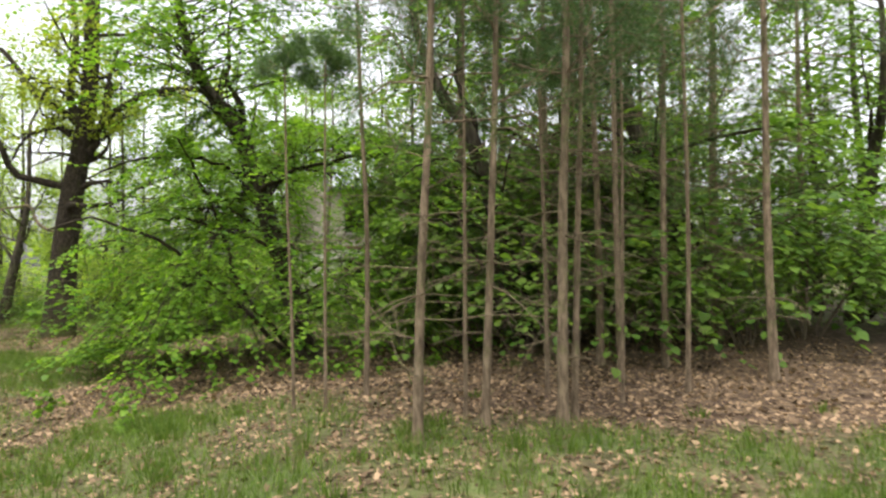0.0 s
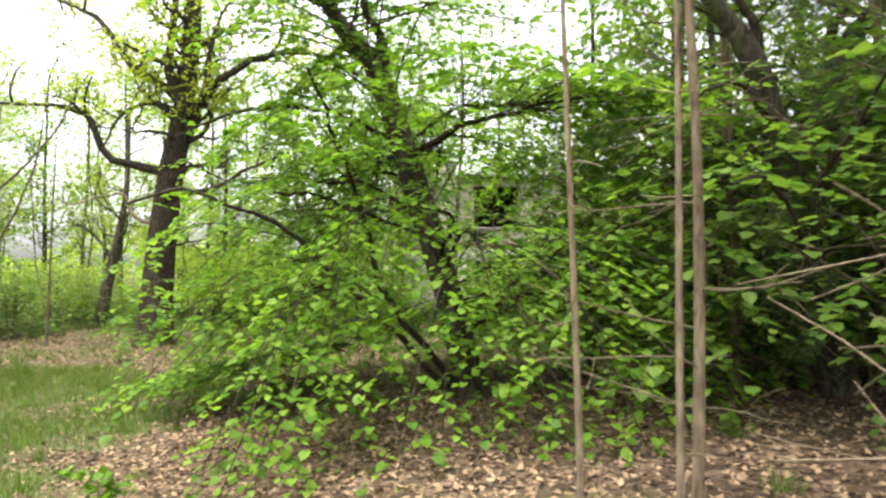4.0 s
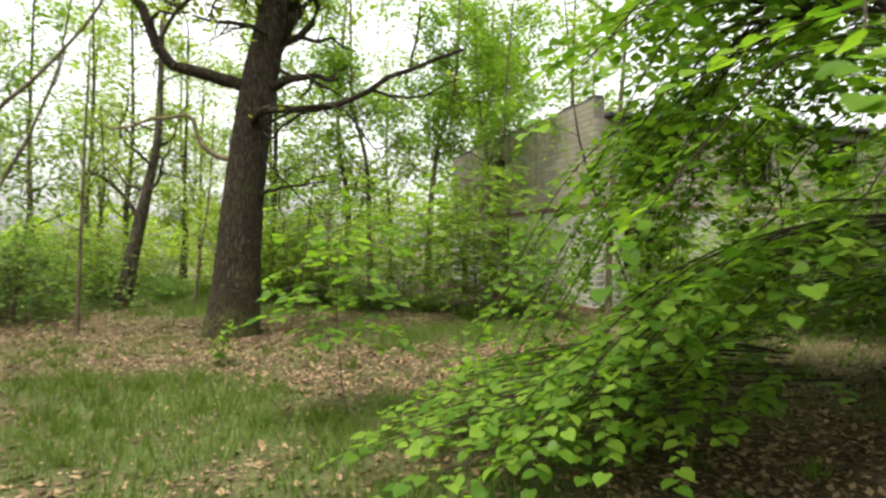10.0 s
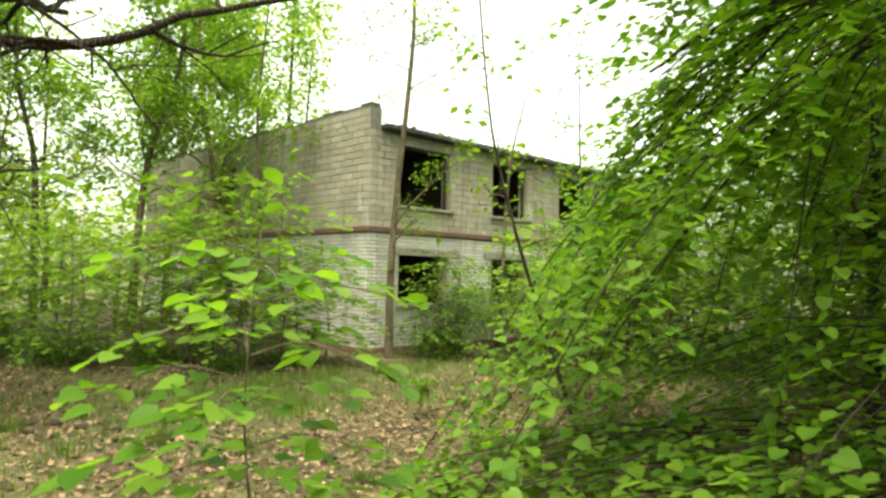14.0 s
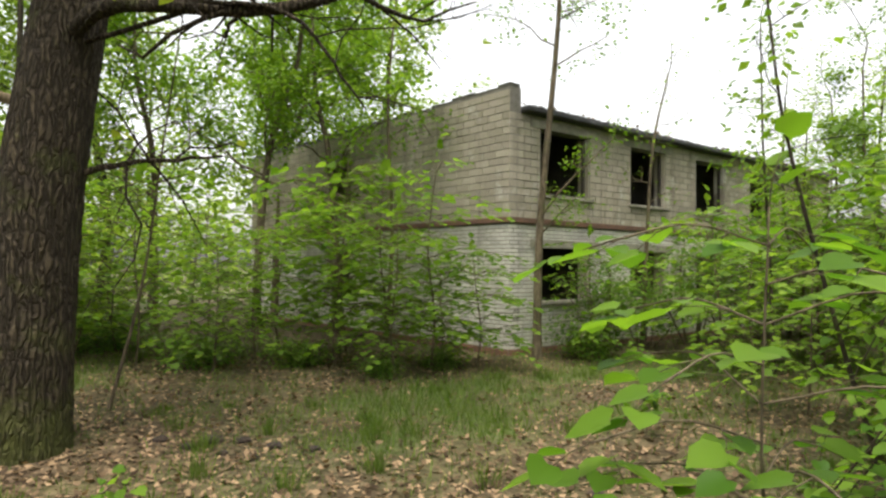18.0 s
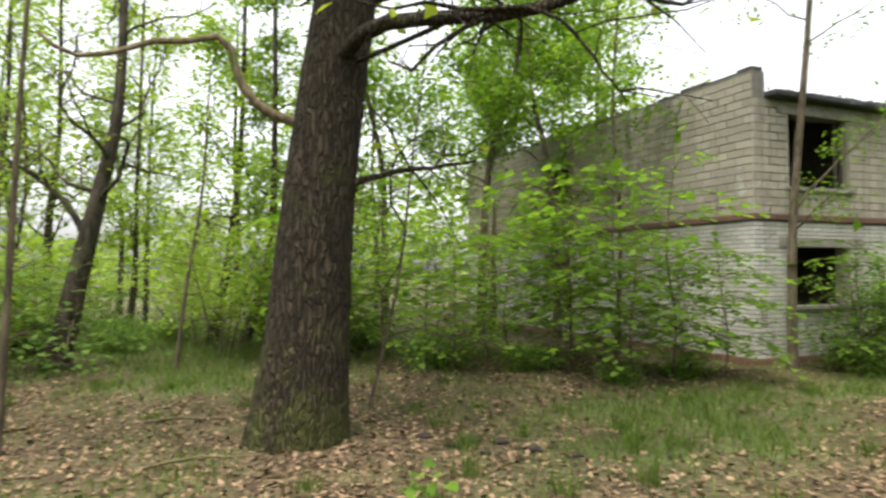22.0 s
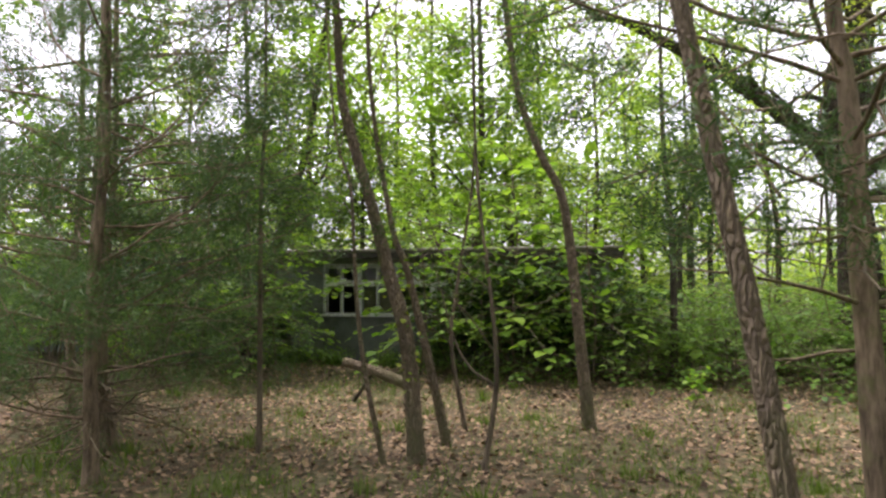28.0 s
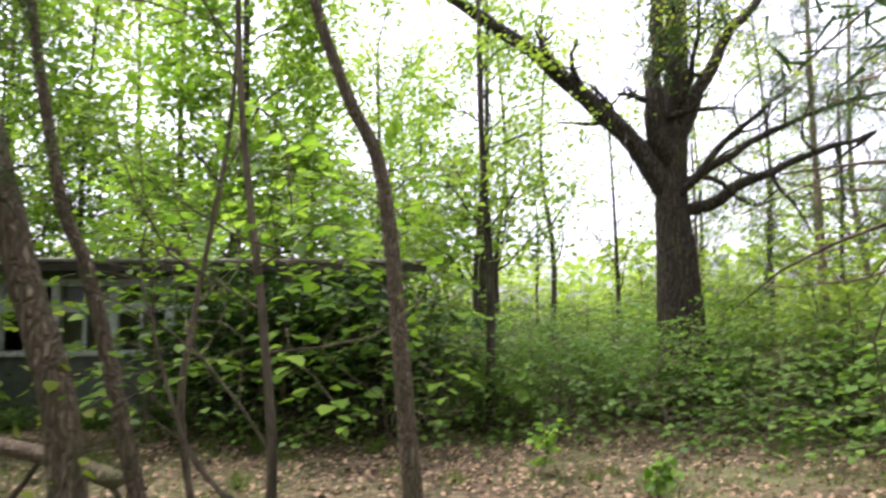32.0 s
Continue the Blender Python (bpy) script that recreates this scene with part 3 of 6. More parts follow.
    for k in range(40):
        a = 0.02 + k * 0.255
        box_part("plinth_brick", (a, -0.03, -0.12), (a + 0.243, 0.011, 0.11), M_PLINTH, n_wall[True], 0.006)
    # windows: lintel, sill, jambs and rest of a timber frame
    for front, holes in ((True, FRONT), (False, GABLE)):
        for a, b in holes:
            for z0, z1 in (LOW, HIGH):
                win = new("window_opening")
                win.parent = root
                if not front:
                    win.matrix_basis = pose(0, 0, 0, 0, 0, 90) @ Matrix.Diagonal((1, -1, 1, 1))
                tagged(win, "empty window hole with concrete lintel and sill")
                box_part("lintel", (a - 0.28, -0.02, z1 + 0.002), (b + 0.3, 0.011, z1 + 0.17), M_CONCRETE, win, 0.006)
                box_part("sill", (a - 0.06, -0.06, z0 - 0.07), (b + 0.08, 0.25, z0 + 0.001), M_CONCRETE, win, 0.008)
                box_part("jamb", (a - 0.001, 0.02, z0 + 0.002), (a + 0.03, 0.298, z1), M_BLOCK, win)
                box_part("jamb", (b - 0.03, 0.02, z0 + 0.002), (b + 0.001, 0.298, z1), M_BLOCK, win)
                if z0 > 2:
                    box_part("frame_rest", (b - 0.10, 0.10, z0 + 0.02), (b - 0.035, 0.17, z1 - 0.02), M_DARKWOOD, win, 0.006, "rotten timber window frame")
                    box_part("frame_rest", (a + 0.035, 0.10, z0 + 0.02), (a + 0.08, 0.17, z1 - 0.02), M_DARKWOOD, win, 0.006, "rotten timber window frame")
    return root, n_wall


HOUSE, HOUSE_WALLS = building()


def bungalow():
    """The low hut with the white window band, its front along y facing +x."""
    root = thing("bungalow", (-25.0, 0.0, -0.56), "low grey abandoned bungalow with white windows and a flat mossy roof", "building")
    y0, y1, h = -9.0, 11.5, 2.28
    bands = [(-3.2, -0.8, 0), (5.6, 8.85, 1)]
    z0, z1 = 1.0, 2.08
    bm = bmesh.new()
    for lo, hi, cut in ((-0.2, z0, False), (z0, z1, True), (z1, h, False)):
        for a, b in spans(y0, y1, [(p, q) for p, q, _ in bands] if cut else []):
            box(bm, (-0.2, a, lo), (0, b, hi))
    part("front_wall", bm, M_CABIN, root, "grey-green rendered wall")
    box_part("rear_wall", (-6.2, y0, -0.2), (-6.0, y1, h), M_CABIN, root)
    box_part("side_wall", (-5.99, y1 - 0.2, -0.2), (-0.21, y1, h), M_CABIN, root)
    box_part("side_wall", (-5.99, y0, -0.2), (-0.21, y0 + 0.2, h), M_CABIN, root)
    box_part("floor_slab", (-5.99, y0 + 0.21, -0.1), (-0.21, y1 - 0.21, 0.1), M_DARKROOM, root)
    box_part("roof", (-6.5, y0 - 0.3, h + 0.01), (0.45, y1 + 0.35, h + 0.085), M_ROOFMOSS, root, 0.02, "flat roof of mossy grey felt")
    box_part("fascia", (0.40, y0 - 0.3, h - 0.10), (0.43, y1 + 0.35, h + 0.005), M_DARKWOOD, root, 0.004, "dark rotten fascia board")
    for k in range(26):
        y = y0 + 0.4 + k * 0.8
        box_part("rafter_end", (0.005, y, h - 0.11), (0.39, y + 0.07, h + 0.004), M_DARKWOOD, root, 0.004)
    for a, b, wide in bands:
        n = 4 if wide else 3
        step = (b - a) / n
        win = new("window")
        win.parent = root
        tagged(win, "white painted timber window with dark panes")
        box_part("sill", (-0.05, a - 0.05, z0 - 0.045), (0.07, b + 0.05, z0 + 0.002), M_WHITEPAINT, win, 0.006)
        box_part("head", (-0.13, a, z1 - 0.06), (0.012, b, z1 - 0.001), M_WHITEPAINT, win, 0.005)
        for k in range(n + 1):
            y = a + k * step
            box_part("post", (-0.13, max(a, y - 0.065), z0 + 0.003), (0.014, min(b, y + 0.065), z1 - 0.062), M_WHITEPAINT, win, 0.006)
        for k in range(n):
            ya, yb = a + k * step + 0.067, a + (k + 1) * step - 0.067
            ym = (ya + yb) / 2
            box_part("transom", (-0.11, ya, z0 + 0.63), (0.004, yb, z0 + 0.695), M_WHITEPAINT, win, 0.005)
            for lo, hi in ((z0 + 0.005, z0 + 0.628), (z0 + 0.697, z1 - 0.064)):
                box_part("mullion", (-0.10, ym - 0.022, lo), (-0.002, ym + 0.022, hi), M_WHITEPAINT, win, 0.004)
                for p, q in ((ya, ym - 0.024), (ym + 0.024, yb)):
                    for r0, r1 in ((lo, lo + 0.03), (hi - 0.03, hi)):
                        box_part("rail", (-0.09, p, r0), (-0.006, q, r1), M_WHITEPAINT, win)
                    if (k * 7 + int(lo * 10)) % 5:
                        pane = box_part("pane", (-0.06, p + 0.002, lo + 0.031), (-0.055, q - 0.002, hi - 0.031), M_GLASS, win)
                        pane.visible_shadow = False
    return root


bungalow()


# ------------------------------------------------------------ trees
def make_tree(name, label, at, path, r0, bark, leaf, seed, limbs=8, limb_from=0.5, limb_len=1.6, level=1, kids=4, leaf_size=0.08, per=5, spread=0.14,
              up=0.06, top=0.3, flare=1.25, sides=9, shape=SLIM, faces=SLIM_F, group="", category="tree", aim=0.35, own=(), knobs=0.02, wob=0.22, sag=0.05, limb_r=0.35, flat=0.6, furrow=0.0, rings=5, thin_low=0.0):
    """A tree of trunk, branches and leafy crown. path: the trunk's line over its foot; own: hand-set limbs (from height share, points, radius)."""
    rng = np.random.default_rng(seed)
    root = thing(name, standing(*at), label, category, group)
    n = max(8, int(rings * path[-1][2]))
    line = spline([(0, 0, 0), *path], min(n, 150))
    s = np.linspace(0, 1, len(line))
    height = line[:, 2]
    radii = r0 * (1 - (1 - top) * s) * (1 + (flare - 1) * np.exp(-np.maximum(height, 0) / (2.2 * r0 + 0.02)))
    trunk = Geo()
    tube(trunk, line, radii, sides, knobs, rng, furrow)
    geo_part("trunk", trunk, bark, root)
    twigs, tips = Geo(), []
    for from_z, pts, r, *wood in own:
        i = int(np.argmin(np.abs(line[:, 2] - from_z)))
        pl = spline([line[i], *[np.asarray(p, float) for p in pts]], 14)
        bough = Geo()
        tube(bough, pl + np.vstack([np.zeros((1, 3)), rng.normal(0, r * 0.2, (13, 3))]), np.linspace(r, r * 0.3, 14), 9, 0.05, rng)
        if wood:
            geo_part("limb", bough, wood[0], root, "dead pale limb with yellow-green moss")
            continue
        geo_part("limb", bough, bark, root)
        for k in range(kids + 1):
            j = rng.integers(4, 14)
            side = unit(rng.normal(0, 1, 3) + np.array([0, 0, 0.3]))
            limb(twigs, rng, pl[j], side, rng.uniform(0.4, 0.8) * max(0.7, limb_len * 0.6), r * 0.35, level - 1 if level else 0, tips, up, wob, kids, 0.3)
        tips += [(pl[-1], unit(pl[-1] - pl[-2]))]
    for k in range(limbs):
        f = limb_from + (1 - limb_from) * (k + rng.uniform(0.1, 0.9)) / limbs
        i = min(len(line) - 1, int(f * (len(line) - 1)))
        ang = 2.4 * k + rng.uniform(-0.5, 0.5)
        d = np.array([math.cos(ang), math.sin(ang), aim + rng.uniform(-0.15, 0.25)])
        limb(twigs, rng, line[i], d, limb_len * rng.uniform(0.7, 1.2) * (1.25 - 0.6 * f), max(0.006, radii[i] * limb_r), level, tips, up, wob, kids, 0.3)
    if top > 0.05 and limbs:
        limb(twigs, rng, line[-1], line[-1] - line[-3], limb_len, radii[-1] * 0.9, level, tips, up, wob * 0.7, kids, 0.3)
    if twigs.n:
        tagged(geo_part("branchwork", twigs, bark, root), kind="stuff")
    if per and tips:
        crown = Geo()
        p = scatter(rng, tips, per, spread, sag)
        if thin_low:
            p = p[(p[:, 2] > thin_low) | (rng.random(len(p)) < 0.015)]
        leaves(crown, rng, p, leaf_size, shape, faces, flat=flat)
        geo_part("crown", crown, leaf, root)
    return root


def make_pine(label, at, path, r0, seed, dead=12, live_from=0.75, live=10, limb_len=1.0, group="pine trunks", green=True, name="pine_tree", needle=0.07, per=26, bark=None, dead_from=0.1, aimed=()):
    """A slim pine: bare trunk with whorls of dead twigs below, needled boughs above."""
    rng = np.random.default_rng(seed)
    root = thing(name, standing(*at), label, "tree", group)
    line = spline([(0, 0, 0), *path], 26)
    s = np.linspace(0, 1, 26)
    radii = r0 * (1 - 0.6 * s) * (1 + 0.35 * np.exp(-line[:, 2] / (2 * r0)))
    radii[3::4] *= 1.09
    trunk = Geo()
    tube(trunk, line, radii, 10, 0.025, rng)
    geo_part("trunk", trunk, bark or M_PINE, root)
    bare, boughs, tips, none = Geo(), Geo(), [], []
    for k in range(dead):
        i = int(25 * (dead_from + (live_from - dead_from) * rng.random()))
        ang = rng.uniform(0, 2 * np.pi)
        limb(bare, rng, line[i], (math.cos(ang), math.sin(ang), rng.uniform(-0.25, 0.2)), rng.uniform(0.35, 1.0) * limb_len, max(0.005, r0 * 0.16), 1, none, -0.02, 0.16, 2, 0.3, sides=4)
    if bare.n:
        tagged(geo_part("dead_twigwork", bare, M_DEADWOOD, root, "bare brittle grey-brown twigs"), kind="stuff")
    for z, d, ln in aimed:
        i = int(np.argmin(np.abs(line[:, 2] - z)))
        limb(boughs, rng, line[i], d, ln, 0.014, 2, tips, 0.02, 0.12, 4, 0.3, sides=4)
    for k in range(live):
        i = min(25, int(25 * (live_from + (1 - live_from) * (k + rng.random()) / live)))
        ang = 2.4 * k + rng.uniform(-0.4, 0.4)
        limb(boughs, rng, line[i], (math.cos(ang), math.sin(ang), 0.15), limb_len * rng.uniform(0.9, 1.5), max(0.008, r0 * 0.22), 2, tips, 0.02, 0.16, 4, 0.3, sides=4)
    if green and tips:
        tagged(geo_part("bough_work", boughs, bark or M_PINE, root), kind="stuff")
        crown = Geo()
        needles(crown, rng, tips, per, needle)
        geo_part("crown", crown, M_NEEDLE, root)
    return root


def make_shrub(name, label, at, height, width, stems, leaf, seed, leaf_size=0.08, per=4, bark=None, level=1, kids=4, group="", spread=0.12, shape=SLIM, faces=SLIM_F, low=0.25, category="shrub"):
    """Several thin stems from one foot, with leafy side twigs from low down."""
    rng = np.random.default_rng(seed)
    root = thing(name, standing(*at), label, category, group)
    tips, twigs = [], Geo()
    for k in range(stems):
        wood = Geo()
        ang = 2.4 * k + rng.uniform(-0.4, 0.4)
        lean = rng.uniform(0.05, 0.5) * width
        foot = np.array([0.06 * math.cos(ang), 0.06 * math.sin(ang), 0]) * stems ** 0.5
        tip = np.array([lean * math.cos(ang), lean * math.sin(ang), height * rng.uniform(0.7, 1.0)])
        line = spline([foot, foot * 0.6 + tip * 0.5 + rng.normal(0, 0.06, 3), tip], 10)
        r = 0.006 + 0.007 * height * rng.uniform(0.6, 1.1)
        tube(wood, line, np.linspace(r, r * 0.35, 10), 6)
        for j in range(3, 10):
            if j / 10 < low:
                continue
            side = rng.uniform(0, 2 * np.pi)
            limb(twigs, rng, line[j], (math.cos(side), math.sin(side), 0.25), width * rng.uniform(0.22, 0.42), r * 0.45, level - 1, tips, 0.02, 0.2, kids, 0.4, sides=4)
        tips.append((line[-1], np.array([0, 0, 1.0])))
        geo_part("stem", wood, bark or M_GREYBARK, root)
    tagged(geo_part("twigwork", twigs, bark or M_GREYBARK, root), kind="stuff")
    crown = Geo()
    leaves(crown, rng, scatter(rng, tips, per, spread, 0.05, 0.35), leaf_size, shape, faces, flat=0.7)
    geo_part("foliage", crown, leaf, root)
    return root


def again(ob, x, y, turn=0.0, scale=1.0):
    return copy_thing(ob, pose(*standing(x, y), 0, 0, turn) @ Matrix.Scale(scale, 4))


# the pine stand at the start of the walk
PINES = [
    ((-0.26, 5.89), (0.05, 0, 1.38), (0.18, 0, 3.9), 0.050), ((0.36, 6.30), (0.09, 0, 1.9), (0.17, 0, 4.0), 0.042), ((1.10, 6.32), (0.03, 0, 1.9), (0.10, 0, 4.0), 0.056),
    ((1.24, 6.49), (0.07, 0.02, 1.9), (0.15, 0.03, 4.1), 0.036), ((0.19, 6.60), (0.02, 0, 1.9), (0.03, 0, 3.0), 0.024), ((-0.95, 8.0), (0.03, 0, 2.0), (-0.04, 0, 4.5), 0.036),
    ((-1.26, 6.99), (0.01, 0, 1.4), (0.02, 0, 2.4), 0.020), ((-1.67, 7.33), (-0.01, 0, 1.0), (-0.05, 0, 2.6), 0.022), ((1.19, 7.84), (0, 0, 1.3), (-0.02, 0, 2.7), 0.030),
    ((2.25, 8.59), (-0.02, 0, 2.0), (-0.03, 0, 4.9), 0.047), ((4.09, 8.31), (-0.05, 0, 1.9), (-0.04, 0, 4.8), 0.060), ((2.75, 7.6), (0.04, 0, 2.0), (0.02, 0, 4.4), 0.03),
    ((1.9, 7.2), (0.03, 0, 1.8), (0.06, 0, 3.9), 0.022), ((3.1, 9.4), (0.0, 0, 2.0), (0.06, 0, 5.0), 0.05), ((2.3, 9.9), (0.0, 0, 2.0), (-0.06, 0, 5.0), 0.06),
]
for k, (at, a, b, r) in enumerate(PINES):
    big = r > 0.03
    top_z = 9.5 if big else b[2] + 1.6
    make_pine("slim straight pine with reddish bark and bare dead twigs" if big else "thin young pine stem with a few dead twigs", at, [a, b, (b[0] * 1.6, 0.1, top_z)], r, 100 + k,
              20 if big else 7, 0.58 if big else 0.9, 16 if big else 4, 1.3 if big else 0.3, per=14, dead_from=0.14)


# the great oak beside the track
OAK_AT = (-11.56, 19.97)
oak = make_tree("oak_tree", "mighty old oak with furrowed dark bark and gnarled limbs", OAK_AT, [(0.09, 0, 0.96), (0.22, 0.02, 2.6), (0.46, 0.08, 4.5), (0.72, 0.15, 5.9), (0.95, 0.2, 8.0), (1.0, 0.3, 11.5)], 0.425,
                M_OAK, M_OAKLEAF, 11, limbs=15, limb_from=0.56, limb_len=3.4, level=2, kids=4, leaf_size=0.15, per=4, thin_low=5.9, spread=0.26, up=0.05, top=0.45, flare=1.22, sides=64, knobs=0.004, wob=0.3, limb_r=0.3, furrow=0.022, rings=12,
                own=[(4.45, [(-1.0, -0.3, 4.9), (-1.55, -0.35, 5.9), (-2.4, -0.45, 6.2), (-4.0, -0.7, 6.3)], 0.12),
                     (4.4, [(0.9, 0.0, 4.55), (1.35, 0.0, 4.65), (1.9, 0.0, 4.6)], 0.11),
                     (5.8, [(1.4, -0.1, 6.3), (2.6, -0.3, 7.1), (4.2, -0.5, 7.3), (5.6, -0.6, 6.6)], 0.14),
                     (4.6, [(0.85, 0.1, 5.3), (1.25, 0.15, 6.3), (1.6, 0.2, 8.2)], 0.18),
                     (3.7, [(0.8, -0.7, 3.92), (1.6, -1.15, 3.84), (2.4, -1.3, 3.92), (3.2, -1.45, 4.3), (4.2, -1.5, 4.6)], 0.085),
                     (3.7, [(1.7, -1.2, 3.86), (2.25, -1.3, 3.82), (2.55, -1.35, 3.55), (2.72, -1.35, 3.3), (2.9, -1.35, 3.08)], 0.026),
                     (3.1, [(-0.25, -0.1, 3.25), (-0.55, -0.15, 3.55), (-0.68, -0.2, 3.92), (-1.2, -0.3, 3.88), (-1.9, -0.5, 3.66), (-2.25, -0.6, 3.85)], 0.055, M_DEADLIMB),
                     (2.5, [(0.75, -0.1, 2.62), (1.2, -0.2, 2.7), (1.75, -0.2, 2.75)], 0.04),
                     (6.5, [(-0.6, 0.1, 7.3), (-1.6, 0.1, 8.6), (-3.2, 0.2, 9.4)], 0.13),
                     (6.3, [(0.2, 0.4, 7.2), (0.1, 1.0, 9.4), (-0.4, 1.6, 11.0)], 0.17)])


# the low spreading linden that the track passes round
TRACK = np.array([(-3.4, 5.7), (-5.1, 7.2), (-6.5, 7.9), (-7.7, 9.1), (-8.7, 10.8), (-9.3, 12.3), (-10.1, 13.4)])


def off_track(p, root_at, gap):
    """Which of the points keep clear of the trodden track."""
    q = p[:, :2] + np.array(root_at)
    d = np.full(len(q), 99.0)
    for a, b in zip(TRACK[:-1], TRACK[1:]):
        t = np.clip(((q - a) @ (b - a)) / ((b - a) @ (b - a)), 0, 1)
        d = np.minimum(d, np.linalg.norm(q - a - t[:, None] * (b - a), axis=1))
    return d > gap


def set_leaves(geo, r, at, along, size, shape, faces, tilt=0.22, vary=0.35, droop=0.14):
    """One leaf at each point, its tip along the given way, its face mostly up."""
    at, y = np.asarray(at, float), np.asarray(along, float)
    n = len(at)
    if not n:
        return
    y = y * (1, 1, 0.45)
    y /= np.linalg.norm(y, axis=1)[:, None] + 1e-9
    y[:, 2] -= droop * r.uniform(0.3, 1.5, n)
    y /= np.linalg.norm(y, axis=1)[:, None]
    z = r.normal(0, tilt, (n, 3)) + (0, 0, 1)
    x = np.cross(y, z)
    x /= np.linalg.norm(x, axis=1)[:, None] + 1e-9
    z = np.cross(x, y)
    s = size * (1 + r.uniform(-vary, vary, n))
    v = at[:, None] + s[:, None, None] * (shape[None, :, :1] * x[:, None] + shape[None, :, 1:2] * y[:, None] + shape[None, :, 2:] * z[:, None])
    f = faces[None] + (np.arange(n) * len(shape))[:, None, None]
    geo.add(v.reshape(-1, 3), f.reshape(-1, faces.shape[1]))


def spray(twigs, r, start, way, length, at, along, gap=0.07, sag=0.25, thick=0.003):
    """A thin twig bending down, with leaves set by turns on its two sides."""
    start, way = np.asarray(start, float), unit(np.asarray(way, float))
    n = max(3, int(length / gap))
    s = np.linspace(0, 1, n + 1)
    bend = unit(np.cross(way, (0, 0, 1))) * r.normal(0, 0.10) * length
    line = start + np.outer(s * length, way) + np.outer(s ** 2, bend + np.array([0, 0, -sag * length * r.uniform(0.4, 1.4)]))
    tube(twigs, line[[0, n // 2, n]], [thick, thick * 0.75, thick * 0.4], 3)
    d = np.gradient(line, axis=0)
    d /= np.linalg.norm(d, axis=1)[:, None]
    side = np.cross(d, (0, 0, 1.0))
    sign = np.where(np.arange(n + 1) % 2, 1.0, -1.0)[:, None]
    keep = np.arange(n + 1) > 0
    at.append((line + r.normal(0, 0.012, line.shape))[keep])
    along.append((d * 0.75 + side * sign * r.uniform(0.5, 1.1, (n + 1, 1)) + r.normal(0, 0.12, line.shape))[keep])


def leafy_bough(twigs, r, line, thick, at, along, first=0.4, every=0.22, twig=0.75, gap=0.07, sag=0.25):
    """A bough along line whose outer part carries flat sprays to both sides."""
    line = np.asarray(line, float)
    n = len(line)
    tube(twigs, line, np.linspace(thick, 0.004, n), 5, 0.05, r)
    step = np.linalg.norm(np.diff(line, axis=0), axis=1)
    run = np.r_[0, np.cumsum(step)]
    sign = 1
    for s in np.arange(first * run[-1], run[-1], every):
        i = min(n - 2, int(np.searchsorted(run, s)))
        p = line[i - 1] + (line[i] - line[i - 1]) * (s - run[i - 1]) / (run[i] - run[i - 1]) if i else line[0]
        d = unit(line[i + 1] - line[i])
        side = unit(np.cross(d, (0, 0, 1)))
        sign = -sign
        w = d * r.uniform(0.45, 0.9) + side * sign + r.normal(0, 0.12, 3) * (1, 1, 0.7)
        spray(twigs, r, p, w, twig * r.uniform(0.5, 1.15) * (1.15 - 0.55 * s / run[-1]), at, along, gap, sag)
    spray(twigs, r, line[-1], line[-1] - line[-2], twig * 0.6, at, along, gap, sag)


DOME = ((0.0, 4.55), (0.5, 4.35), (1.0, 4.15), (1.7, 4.3), (2.4, 4.45), (3.0, 4.0), (3.6, 3.4), (4.2, 2.6), (4.7, 1.1))


def dome_reach(h, ang, squash=1.0):
    """How far the leafy dome reaches at a height, fuller towards the north-west."""
    lift = 0.9 * max(0.0, math.cos(ang - 2.2)) * smooth((h - 1.0) / 1.5)
    base = float(np.interp(h / squash - lift, [a for a, _ in DOME], [b for _, b in DOME]))
    base *= 1 - 0.27 * math.exp(-(((ang - 2.95 + math.pi) % (2 * math.pi) - math.pi) / 0.55) ** 2) * smooth(h / 1.6)
    return base * (1 + 0.07 * math.sin(3 * ang + 1.3 * h) + 0.06 * math.sin(7 * ang + 2.1 * h + 1))


